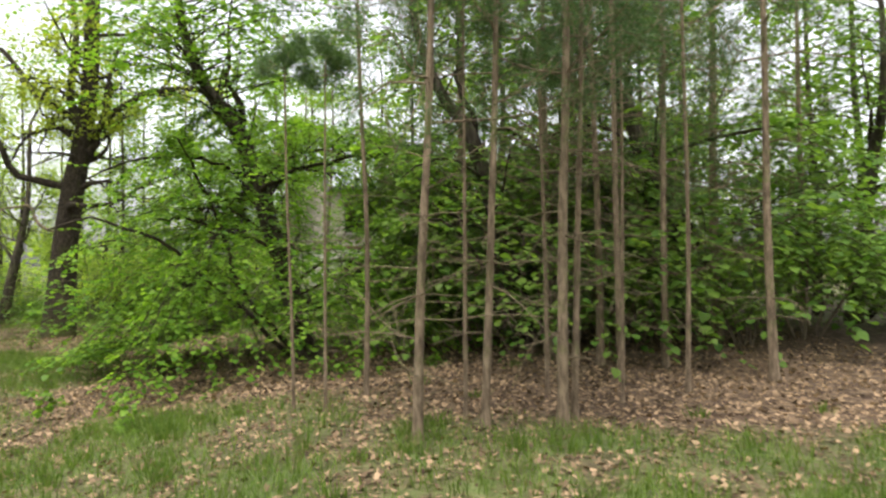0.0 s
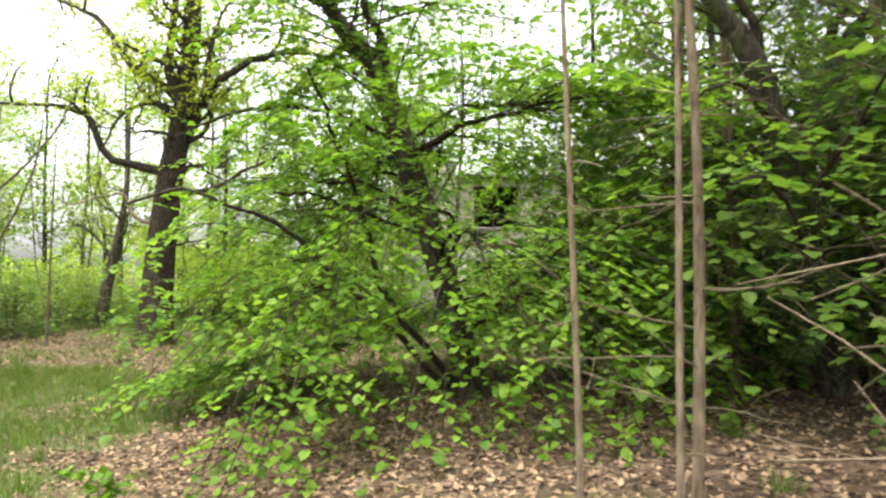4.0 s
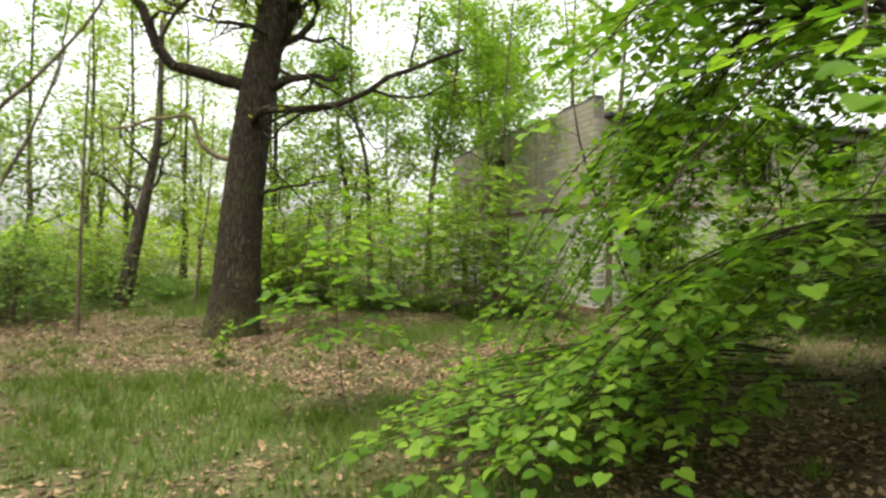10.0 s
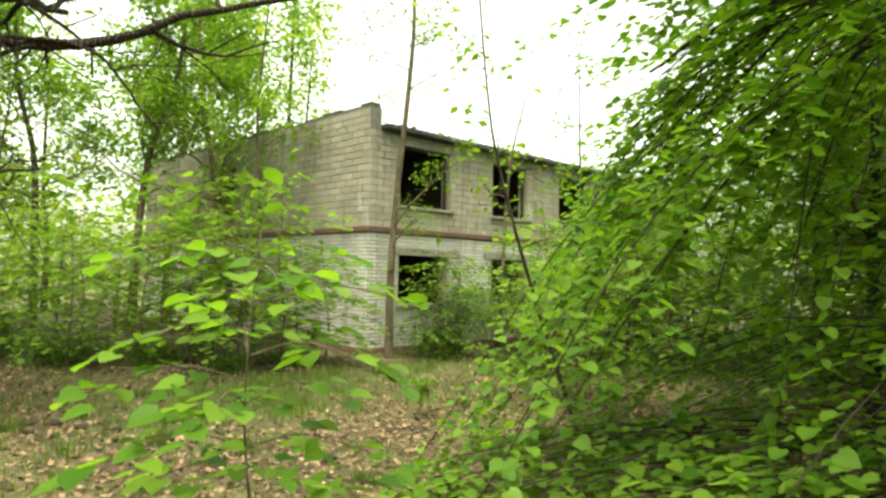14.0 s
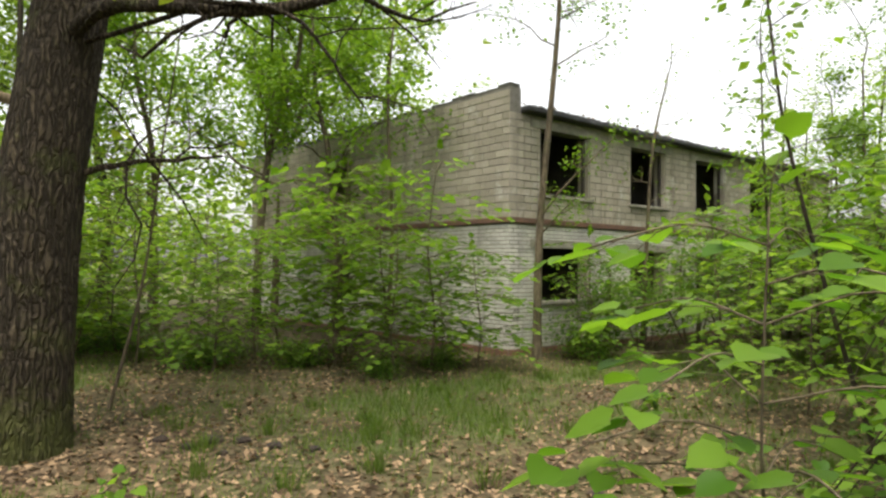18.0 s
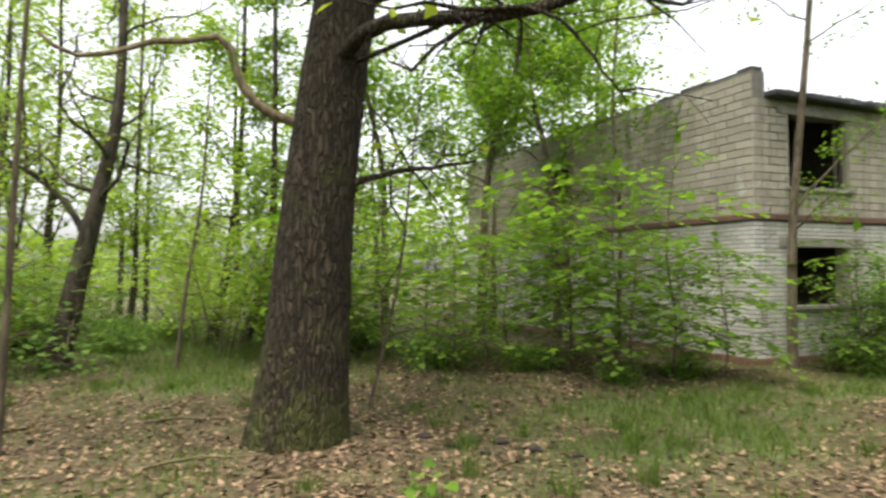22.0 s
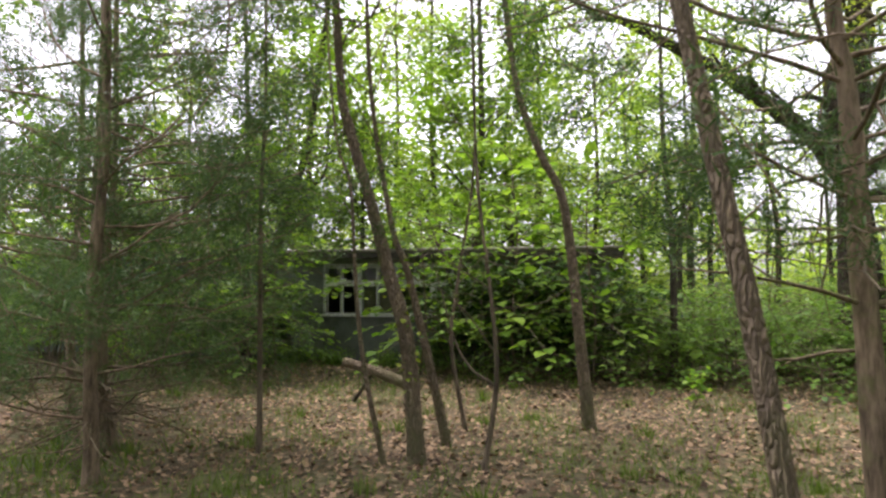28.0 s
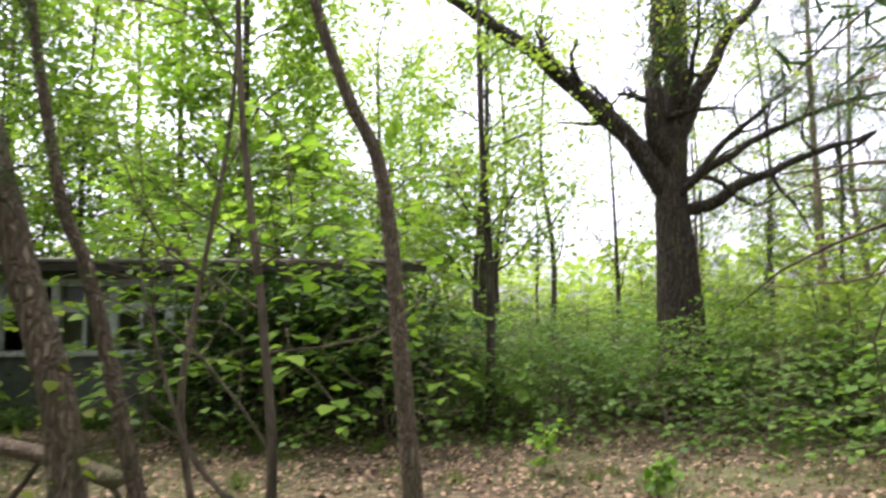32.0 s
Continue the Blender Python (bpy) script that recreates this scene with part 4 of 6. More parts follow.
def spreading_tree(name, label, at, seed, boughs, high, leaf, shape, faces, gap, mat, clear=True, lowest=0.2, every=0.22, squash=1.0):
    """A leaning forked trunk with side stems under a wide dome of leafy tiers, the lowest near the ground."""
    r = np.random.default_rng(seed)
    root = thing(name, standing(*at), label, "tree")
    line = spline([(0, 0, 0), (-0.38, -0.05, 1.6), (-0.85, -0.1, 3.2), (-1.35, -0.12, 4.7), (-2.0, -0.1, 5.6), (-2.5, 0.0, 7.0), (-2.6, 0.1, 8.8)], 44)
    trunk = Geo()
    radii = np.interp(line[:, 2], [0, 0.5, 4.6, 5.4, 8.8], [0.27, 0.21, 0.165, 0.12, 0.05])
    tube(trunk, line, radii, 18, 0.03, r, 0.02)
    geo_part("trunk", trunk, M_DARKBARK, root)
    stems = [([(-1.3, -0.12, 4.5), (-1.25, -0.1, 5.1), (-1.55, 0.0, 5.8), (-1.5, 0.2, 7.6)], 0.10), ([(-0.25, -0.25, 0.3), (-1.05, -0.95, 1.5), (-1.3, -1.2, 2.6), (-1.4, -2.1, 3.5), (-1.5, -2.7, 4.0)], 0.055),
             ([(-0.3, -0.3, 0.2), (-1.3, -0.95, 1.4), (-1.75, -1.6, 2.0), (-2.2, -2.0, 2.45), (-2.9, -2.5, 2.75), (-3.5, -2.9, 2.6)], 0.046), ([(0.1, -0.4, 0.2), (-0.25, -1.0, 1.7), (-0.6, -0.8, 2.7), (-0.9, -0.4, 3.6)], 0.042),
             ([(-0.95, -0.1, 3.4), (-0.3, -0.5, 3.7), (0.7, -0.9, 3.9), (1.9, -1.3, 4.0)], 0.06), ([(-1.05, -0.1, 3.7), (-1.9, -0.9, 4.0), (-2.7, -1.5, 3.9), (-3.4, -1.9, 3.5)], 0.04),
             ([(-0.9, -0.1, 3.3), (-1.5, 0.9, 3.7), (-1.8, 1.8, 3.7), (-2.0, 2.7, 3.4)], 0.05)]
    for k in range(13):
        ang, z = 2.39996 * k + 0.6, 0.7 + 3.6 * ((k * 0.618) % 1.0)
        reach = 0.62 * dome_reach(z, ang, squash)
        i = int(np.argmin(np.abs(line[:, 2] - (0.8 * z + 0.35))))
        end = np.array([reach * math.cos(ang), reach * math.sin(ang), z + 0.35])
        stems.append(([line[i], line[i] * 0.5 + end * 0.5 + np.array([*r.normal(0, 0.25, 2), 0.3]), end], 0.036))
    at_leaf, along, carry = [], [], []
    twigs = Geo()
    for pts, rad in stems:
        stem = Geo()
        pl = spline(pts, 18)
        pl[1:] += r.normal(0, 0.02, (17, 3))
        carry.append(pl[5:])
        tube(stem, pl, np.linspace(rad, 0.014, 18), 8, 0.04, r)
        geo_part("side_stem", stem, M_TWIG, root)
        for j in range(9, 18, 2):
            side = r.uniform(0, 2 * np.pi)
            spray(twigs, r, pl[j], (math.cos(side), math.sin(side), 0.2), r.uniform(0.5, 1.0), at_leaf, along, gap)
    carry = np.concatenate(carry)
    for k in range(boughs):
        u = (k * 0.754878 + 0.13) % 1.0
        h = lowest + 0.4 * u / 0.24 if u < 0.24 else 0.6 + 3.0 * (u - 0.24) / 0.53 if u < 0.77 else 3.6 + 1.05 * (u - 0.77) / 0.23
        h *= squash
        ang = 2 * math.pi * ((k * 0.569840) % 1.0) + r.uniform(-0.2, 0.2)
        facing = abs((ang - math.radians(250) + math.pi) % (2 * math.pi) - math.pi)
        if clear and facing < 0.42 and 1.3 < h < 2.9 and r.random() < 0.5:
            continue
        if clear and h < 0.95 and 3.55 < ang % (2 * math.pi) < 4.18 and r.random() < 0.85:
            continue
        reach = dome_reach(h, ang, squash) * (r.uniform(0.86, 1.04) if r.random() < 0.72 else r.uniform(0.5, 0.85))
        end = np.array([reach * math.cos(ang), reach * math.sin(ang), h])
        for _ in range(30):
            if not clear or off_track(end[None], at, 1.4)[0]:
                break
            end[:2] *= 0.96
        want = end * (0.5, 0.5, 1) + (-0.3, 0, 0.35)
        a = carry[int(np.argmin(np.linalg.norm((carry - want) * (1, 1, 0.7), axis=1)))]
        mid = a * 0.45 + end * 0.55 + r.normal(0, 0.12, 3)
        mid[2] = 0.5 * (a[2] + h) + r.uniform(0.2, 0.45)
        bough = spline([a, mid, end], 12)
        leafy_bough(twigs, r, bough, 0.008, at_leaf, along, 0.25, every, 0.78, gap, 0.2)
    for k in range(36 if clear else 0):
        ang = math.radians(146 + 52 * ((k * 0.618034) % 1.0))
        reach = r.uniform(3.2, 4.95)
        end = np.array([reach * math.cos(ang), reach * math.sin(ang), r.uniform(0.12, 0.3) + 0.16 * (4.95 - reach)])
        if not off_track(end[None], at, 1.3)[0]:
            end[:2] *= 0.9
        a = end * (0.55, 0.55, 1) + np.array([0, 0, 0.25])
        leafy_bough(twigs, r, spline([a, (a + end) / 2 + (0, 0, 0.12), end], 9), 0.008, at_leaf, along, 0.1, every, 0.7, gap, 0.12)
    for k in range(high):
        tier = (k + 0.5) / high
        ang = 2.39996 * k + r.uniform(-0.4, 0.4)
        west = max(0.0, math.cos(ang - 3.3))
        h = (5.1 if west > 0.3 else 5.6) + 3.6 * tier
        reach = (3.0 + 0.6 * west) * r.uniform(0.6, 1.1) * (1 - 0.35 * tier)
        a = line[int(np.argmin(np.abs(line[:, 2] - (h - 0.4))))]
        end = np.array([a[0] * 0.6 + reach * math.cos(ang), reach * math.sin(ang), h])
        bough = spline([a, (a + end) / 2 + (0, 0, 0.3), end], 10)
        leafy_bough(twigs, r, bough, 0.018, at_leaf, along, 0.3, every * 1.2, 0.8, gap, 0.3)
    for k in range(16 if clear else 0):
        ang = math.radians(205 + 85 * ((k * 0.618034) % 1.0))
        h = 4.7 + 2.4 * ((k * 0.754878) % 1.0)
        reach = r.uniform(2.2, 3.7)
        a = line[int(np.argmin(np.abs(line[:, 2] - (h - 0.5))))]
        end = np.array([a[0] * 0.6 + reach * math.cos(ang), reach * math.sin(ang), h])
        leafy_bough(twigs, r, spline([a, (a + end) / 2 + (0, 0, 0.35), end], 10), 0.016, at_leaf, along, 0.35, every * 1.2, 0.8, gap, 0.25)
    tagged(geo_part("branchwork", twigs, M_TWIG, root), kind="stuff")
    crown = Geo()
    p, d = np.concatenate(at_leaf), np.concatenate(along)
    ok = p[:, 2] > 0.06
    if clear:
        ok &= off_track(p, at, 1.25)
    set_leaves(crown, r, p[ok], d[ok], leaf, shape, faces)
    geo_part("crown", crown, mat, root, "fresh green heart-shaped leaves")
    return root


spreading_tree("linden_tree", "spreading linden with leaning trunk and leafy branches hanging to the ground", (-2.72, 13.35), 21, 360, 90, 0.086, BROAD, BROAD_F, 0.056, M_LINDEN)
WIDE = spreading_tree("spreading_tree", "spreading leafy tree with low dark boughs behind the pines", (5.0, 13.4), 22, 130, 34, 0.15, OVAL, OVAL_F, 0.105, M_SHRUB, False, 0.7, 0.3, 0.9)
for k, (x, y, s) in enumerate([(9.3, 15.2, 0.8), (1.4, 14.6, 1.0), (4.6, 17.6, 1.0), (1.5, 11.9, 0.8)]):
    copy_thing(WIDE, pose(*standing(x, y), 0, 0, 77 + 100 * k) @ Matrix.Scale(s, 4))


def sapling(name, label, at, path, r0, tiers, reach, leaf, seed, gap, mat=None, group="", low=0.35, shape=BROAD, faces=BROAD_F):
    """A thin stem with a few flat leafy tiers of large leaves."""
    r = np.random.default_rng(seed)
    root = thing(name, standing(*at), label, "shrub" if name == "bush" else "sapling", group)
    line = spline([(0, 0, 0), *path], 22)
    stem = Geo()
    tube(stem, line, np.linspace(r0, r0 * 0.3, 22), 7, 0.04, r)
    geo_part("stem", stem, M_GREYBARK, root)
    twigs, at_leaf, along = Geo(), [], []
    for k in range(tiers):
        f = low + (1 - low) * (k + 0.5) / tiers
        a = line[int(f * 21)]
        ang = 2.39996 * k + r.uniform(-0.4, 0.4)
        ln = reach * r.uniform(0.7, 1.15) * (1.15 - 0.5 * f)
        end = a + np.array([ln * math.cos(ang), ln * math.sin(ang), r.uniform(-0.05, 0.15) * ln])
        leafy_bough(twigs, r, spline([a, (a + end) / 2 + (0, 0, 0.12 * ln), end], 8), r0 * 0.4, at_leaf, along, 0.25, gap * 3, reach * 0.42, gap, 0.2)
    spray(twigs, r, line[-1], line[-1] - line[-2], 0.3 * reach, at_leaf, along, gap, 0.1)
    tagged(geo_part("twigwork", twigs, M_GREYBARK, root), kind="stuff")
    crown = Geo()
    p, d = np.concatenate(at_leaf), np.concatenate(along)
    ok = off_track(p, at, 0.55)
    set_leaves(crown, r, p[ok], d[ok], leaf, shape, faces)
    geo_part("foliage", crown, mat or M_LINDEN, root)
    return root


# saplings in and beside the track
sapling("linden_sapling", "slender linden sapling with large fresh leaves", (-8.22, 14.5), [(-0.08, 0.03, 0.5), (-0.13, 0.08, 1.1), (-0.08, 0.1, 1.9)], 0.010, 18, 0.72, 0.112, 31, 0.06, low=0.45)
for k, (x, y, h) in enumerate([(-10.6, 16.9, 0.5), (-11.6, 13.1, 0.6), (-7.0, 15.6, 0.35), (-13.5, 16.2, 0.7), (-5.9, 18.6, 0.6), (-5.3, 8.55, 0.45), (-3.5, 7.3, 0.4), (-4.3, 17.4, 0.5), (-16.8, 13.6, 0.5), (-19.8, 13.3, 0.6), (-21.0, 12.6, 0.6)]):
    make_shrub("tree_seedling", "small tree seedling with a few fresh leaves", (x, y), h, 0.5, 1, M_LINDEN, 40 + k, 0.07, 3, M_GREYBARK, 1, 2, "seedlings", 0.05, BROAD, BROAD_F, 0.4, "sapling")

# trees with a line of their own: label, foot, trunk line, radius, bark, leaf, seed, extra
OWN = [
    ("slim leaning tree with forked bare limbs", (-15.5, 19.25), [(-0.35, -0.15, 1.5), (-0.65, -0.25, 3.0), (-0.95, -0.4, 4.7), (-1.1, -0.45, 6.5), (-1.0, -0.5, 9.0)], 0.095, M_GREYBARK, M_FARLEAF, 51,
     dict(limbs=8, limb_from=0.35, limb_len=2.2, per=0, aim=0.9, own=[(2.9, [(0.1, -0.1, 3.9), (1.5, 0.0, 5.2), (2.6, 0.1, 7.0)], 0.05), (1.9, [(0.1, 0.2, 2.9), (0.9, 0.3, 4.6), (1.3, 0.3, 6.6)], 0.04)])),
    ("thin upright sapling with short side twigs", (-14.1, 19.4), [(0.07, 0, 1.5), (0.15, 0, 3.4), (0.25, 0, 5.2)], 0.042, M_GREYBARK, M_FARLEAF, 52, dict(limbs=20, limb_from=0.25, limb_len=0.55, level=0, per=1, leaf_size=0.05)),
    ("leaning dark oak trunk with crooked branches", (-16.5, 24.9), [(0.45, 0.05, 2.1), (0.68, 0.1, 3.2), (0.95, 0.1, 4.6), (1.0, 0.2, 7.5)], 0.20, M_DARKBARK, M_OAKLEAF, 53,
     dict(limbs=7, limb_from=0.35, limb_len=2.6, level=2, per=2, spread=0.2, wob=0.32, own=[(2.3, [(0.1, 0, 2.9), (-0.5, 0, 3.4), (-1.0, 0, 3.5)], 0.07)])),
    ("slim dark tree with light spring foliage", (-15.1, 29.0), [(0.36, 0, 2.0), (0.62, 0, 4.8), (0.7, 0, 9.5)], 0.12, M_DARKBARK, M_FARLEAF, 54, dict(limbs=10, limb_from=0.3, limb_len=2.0, level=2, per=6, spread=0.24, leaf_size=0.13)),
    ("slim dark tree with light spring foliage", (-14.2, 28.3), [(0.54, 0, 2.0), (0.65, 0, 5.2), (0.6, 0, 10.0)], 0.115, M_DARKBARK, M_FARLEAF, 55, dict(limbs=10, limb_from=0.35, limb_len=2.0, level=2, per=6, spread=0.24, leaf_size=0.13)),
    ("slim dark tree with light spring foliage", (-17.7, 30.6), [(0.16, 0, 1.6), (0.18, 0, 3.6), (0.3, 0, 9.0)], 0.10, M_DARKBARK, M_FARLEAF, 56, dict(limbs=10, limb_from=0.35, limb_len=2.0, level=2, per=6, spread=0.24, leaf_size=0.13)),
    ("thin sapling with sparse leaves", (-14.3, 24.4), [(0.15, 0, 1.45), (0.38, 0, 2.9), (0.5, 0, 5.0)], 0.04, M_GREYBARK, M_FARLEAF, 57, dict(limbs=10, limb_from=0.3, limb_len=1.0, level=1, per=3)),
    ("thin tree with sparse leaves", (-19.0, 25.7), [(-0.26, 0, 1.2), (-0.5, 0, 2.3), (-0.7, 0, 5.5)], 0.055, M_GREYBARK, M_FARLEAF, 58, dict(limbs=8, limb_from=0.3, limb_len=1.3, level=1, per=3)),
    ("slim grey tree growing against the building's corner", (-4.23, 24.0), [(0.02, 0, 1.9), (0.11, -0.04, 3.45), (0.28, -0.11, 5.5), (0.35, -0.14, 7.0), (0.3, 0, 9.0)], 0.085, M_GREYBARK, M_MAPLE, 59,
     dict(limbs=10, limb_from=0.6, limb_len=1.5, level=2, kids=3, per=3, spread=0.16, own=[(2.6, [(0.35, -0.2, 3.1), (0.8, -0.35, 3.6), (1.3, -0.5, 4.1)], 0.03), (2.3, [(0.3, -0.3, 2.7), (0.55, -0.5, 3.0)], 0.02)])),
    ("thin grey tree before the building's front", (-0.95, 25.4), [(0.1, -0.03, 2.4), (0.22, -0.08, 4.4), (0.6, -0.1, 6.0)], 0.055, M_GREYBARK, M_MAPLE, 60, dict(limbs=9, limb_from=0.45, limb_len=0.9, level=1, per=1, aim=0.6)),
    ("thin dark sapling leaning over the linden's edge", (-4.7, 17.0), [(-0.5, 0, 1.25), (-0.95, 0, 2.55), (-1.15, 0, 3.5), (-1.35, 0.1, 6.0)], 0.022, M_DARKBARK, M_MAPLE, 74, dict(limbs=9, limb_from=0.35, limb_len=0.8, level=1, kids=3, per=2, leaf_size=0.09)),
    ("thin dark tree among the young maples", (-1.35, 21.4), [(-0.08, 0, 2.0), (-0.2, 0, 3.6), (-0.25, 0, 5.6)], 0.035, M_DARKBARK, M_MAPLE, 75, dict(limbs=12, limb_from=0.3, limb_len=1.0, level=1, kids=3, per=3, leaf_size=0.1)),
    ("whippy sapling leaning away from the oak", (-10.95, 21.5), [(0.34, -0.13, 1.5), (0.52, -0.2, 3.0), (0.72, -0.28, 4.6)], 0.022, M_GREYBARK, M_MAPLE, 61, dict(limbs=9, limb_from=0.3, limb_len=0.9, level=1, per=2)),
    ("slender maple close before the gable wall", (-6.6, 25.8), [(0.1, 0, 2.5), (0.0, 0.05, 5.0), (0.2, 0, 8.0)], 0.05, M_GREYBARK, M_MAPLE, 73, dict(limbs=11, limb_from=0.55, limb_len=1.9, level=2, kids=3, per=5, spread=0.18, leaf_size=0.11)),
    ("tall leafy maple beside the building", (-8.9, 28.6), [(0.08, 0, 2.6), (0.3, 0, 4.6), (0.85, -0.2, 6.6), (1.0, -0.2, 10.0)], 0.11, M_GREYBARK, M_MAPLE, 62, dict(limbs=15, limb_from=0.34, limb_len=3.0, level=2, kids=4, per=6, spread=0.22, leaf_size=0.135)),
    ("slim grey-brown tree leaning over the leaf litter", (-12.62, 14.1), [(0.16, 0.16, 1.63), (0.23, 0.22, 2.04), (0.31, 0.31, 2.5), (0.55, 0.55, 4.0), (0.8, 0.8, 7.0)], 0.034, M_TANBARK, M_FARLEAF, 63, dict(limbs=8, limb_from=0.5, limb_len=1.0, level=1, per=0, aim=0.7)),
    # Crowns of 64, 65, 66 and 69 sit above view, thickened to shade the ground.
    ("slim leaning tree with smooth brown bark", (-14.33, 12.42), [(-0.05, -0.18, 1.3), (-0.08, -0.36, 2.3), (-0.1, -0.55, 3.4), (-0.1, -0.7, 5.0), (0, -0.7, 8.0)], 0.052, M_TANBARK, M_FARLEAF, 64, dict(limbs=14, limb_from=0.72, thin_low=5.8, limb_len=2.4, level=2, per=8, leaf_size=0.12, spread=0.26)),
    ("leaning twin trunk with brown bark and climbing sprigs", (-17.48, 9.99), [(0.02, -0.09, 1.08), (0.06, -0.25, 1.7), (0.1, -0.4, 2.3), (0.14, -0.6, 3.0), (0.17, -0.7, 3.6), (0.2, -0.8, 6.0), (0.3, -0.7, 9.0)], 0.078, M_TANBARK, M_MAPLE, 65, dict(limbs=15, limb_from=0.72, thin_low=5.8, limb_len=2.6, level=2, per=8, spread=0.26, leaf_size=0.11)),
    ("thinner leaning trunk beside the twin trunk", (-18.34, 10.05), [(0.05, -0.22, 1.0), (0.1, -0.41, 1.8), (0.14, -0.57, 2.3), (0.2, -0.8, 4.0), (0.3, -0.8, 7.0)], 0.052, M_TANBARK, M_MAPLE, 66, dict(limbs=13, limb_from=0.72, thin_low=5.8, limb_len=2.3, level=2, per=7, spread=0.25, leaf_size=0.11)),
    ("thin forked sapling in the leaf litter", (-18.86, 10.12), [(0.04, -0.15, 0.95), (0.02, -0.09, 1.6), (0.0, 0.1, 3.0), (0.1, 0.1, 5.0)], 0.027, M_GREYBARK, M_MAPLE, 67, dict(limbs=9, limb_from=0.4, limb_len=1.1, level=1, per=1, leaf_size=0.055)),
    ("thin sapling with a pale broken side stem", (-17.42, 10.6), [(-0.03, 0.11, 0.78), (-0.02, 0.07, 1.5), (0.0, -0.05, 2.6), (0.05, -0.1, 4.5)], 0.028, M_GREYBARK, M_MAPLE, 68, dict(limbs=8, limb_from=0.35, limb_len=1.0, level=1, per=1, leaf_size=0.055, own=[(0.8, [(0.0, -0.15, 0.95), (0.0, -0.3, 1.3), (0, -0.42, 1.75)], 0.014)])),
    ("slim S-shaped tree with a mossy foot", (-19.34, 11.41), [(0.03, -0.1, 1.12), (0.04, -0.18, 2.0), (0.07, -0.29, 2.67), (0.13, -0.54, 3.2), (0.19, -0.8, 4.15), (0.2, -1.0, 6.5), (0.2, -0.9, 9.0)], 0.072, M_TANBARK, M_MAPLE, 69, dict(limbs=14, limb_from=0.72, thin_low=5.8, limb_len=2.5, level=2, per=8, spread=0.26, leaf_size=0.11)),
    ("thin straight sapling with grey bark", (-17.41, 8.47), [(0, -0.01, 1.1), (0, -0.02, 2.4), (0, 0.01, 3.7), (0.1, 0, 6.5)], 0.03, M_GREYBARK, M_MAPLE, 70, dict(limbs=8, limb_from=0.6, limb_len=1.0, level=1, per=1, leaf_size=0.055)),
    ("thin leaning sapling beside the twin trunk", (-17.27, 9.76), [(0.04, -0.15, 0.72), (0.06, -0.23, 1.3), (0.07, -0.27, 1.9), (0.08, -0.31, 2.5), (0.11, -0.46, 3.1), (0.2, -0.6, 5.5)], 0.026, M_TANBARK, M_MAPLE, 71, dict(limbs=8, limb_from=0.6, limb_len=1.1, level=1, per=1, leaf_size=0.055)),
    ("dark leaning tree before the bungalow wall", (-23.6, 4.5), [(0, 0.5, 1.6), (0, 1.0, 3.2), (0, 1.4, 4.5), (0.1, 1.9, 7.5)], 0.14, M_DARKBARK, M_MAPLE, 76, dict(limbs=12, limb_from=0.45, limb_len=2.2, level=2, per=5, spread=0.24, leaf_size=0.13, wob=0.3)),
    ("dark-stemmed tree rising behind the bungalow roof", (-27.6, 8.4), [(0, 0, 2.5), (0.0, 0.15, 5.0), (0.1, 0.1, 9.5)], 0.15, M_DARKBARK, M_MAPLE, 72, dict(limbs=15, limb_from=0.25, limb_len=2.6, level=2, per=8, spread=0.28, leaf_size=0.16, aim=0.6)),
]
for label, at, line, r, bark, leaf, seed, extra in OWN:
    made = make_tree("tree", label, at, line, r, bark, leaf, seed, **extra)
    if seed == 62:
        SIDE_MAPLE = made
    if seed == 65:
        sprigs, r65 = Geo(), np.random.default_rng(650)
        z = r65.uniform(0.75, 1.75, 46)
        leaves(sprigs, r65, np.stack([0.05 + 0.0 * z, -0.13 * z + 0.02, z], -1) + r65.normal(0, 0.075, (46, 3)), 0.05, OVAL, OVAL_F)
        tagged(geo_part("foliage", sprigs, M_OAKLEAF, made, "small yellow-green sprigs on the bark"), kind="stuff")

make_tree("oak_tree", "old oak with a thick dark trunk and wide forked limbs", (-24.4, 15.75), [(0, -0.05, 1.3), (0.02, -0.1, 2.5), (0.05, -0.15, 3.4), (0.05, 0.0, 5.5), (0, 0.1, 9.0)], 0.40, M_OAK, M_OAKLEAF, 81,
          limbs=9, limb_from=0.55, limb_len=2.8, level=2, kids=4, per=4, thin_low=5.0, spread=0.26, sides=28, knobs=0.012, top=0.3, wob=0.3, limb_r=0.3, leaf_size=0.085,
          own=[(3.3, [(0.1, -0.7, 4.1), (0.15, -1.7, 5.0), (0.2, -3.2, 6.1), (0.2, -4.3, 6.6)], 0.2), (3.6, [(0.2, -0.45, 4.6), (0.3, -0.4, 6.2), (0.3, -0.3, 8.6)], 0.2),
               (3.0, [(0.1, 0.9, 3.5), (0.1, 1.8, 3.9), (0.1, 3.2, 4.4)], 0.11), (3.3, [(0.3, 0.8, 4.0), (0.5, 2.0, 4.6), (0.6, 3.6, 5.0)], 0.07), (4.2, [(-0.2, 1.0, 6.0), (-0.4, 2.6, 7.6)], 0.14)])

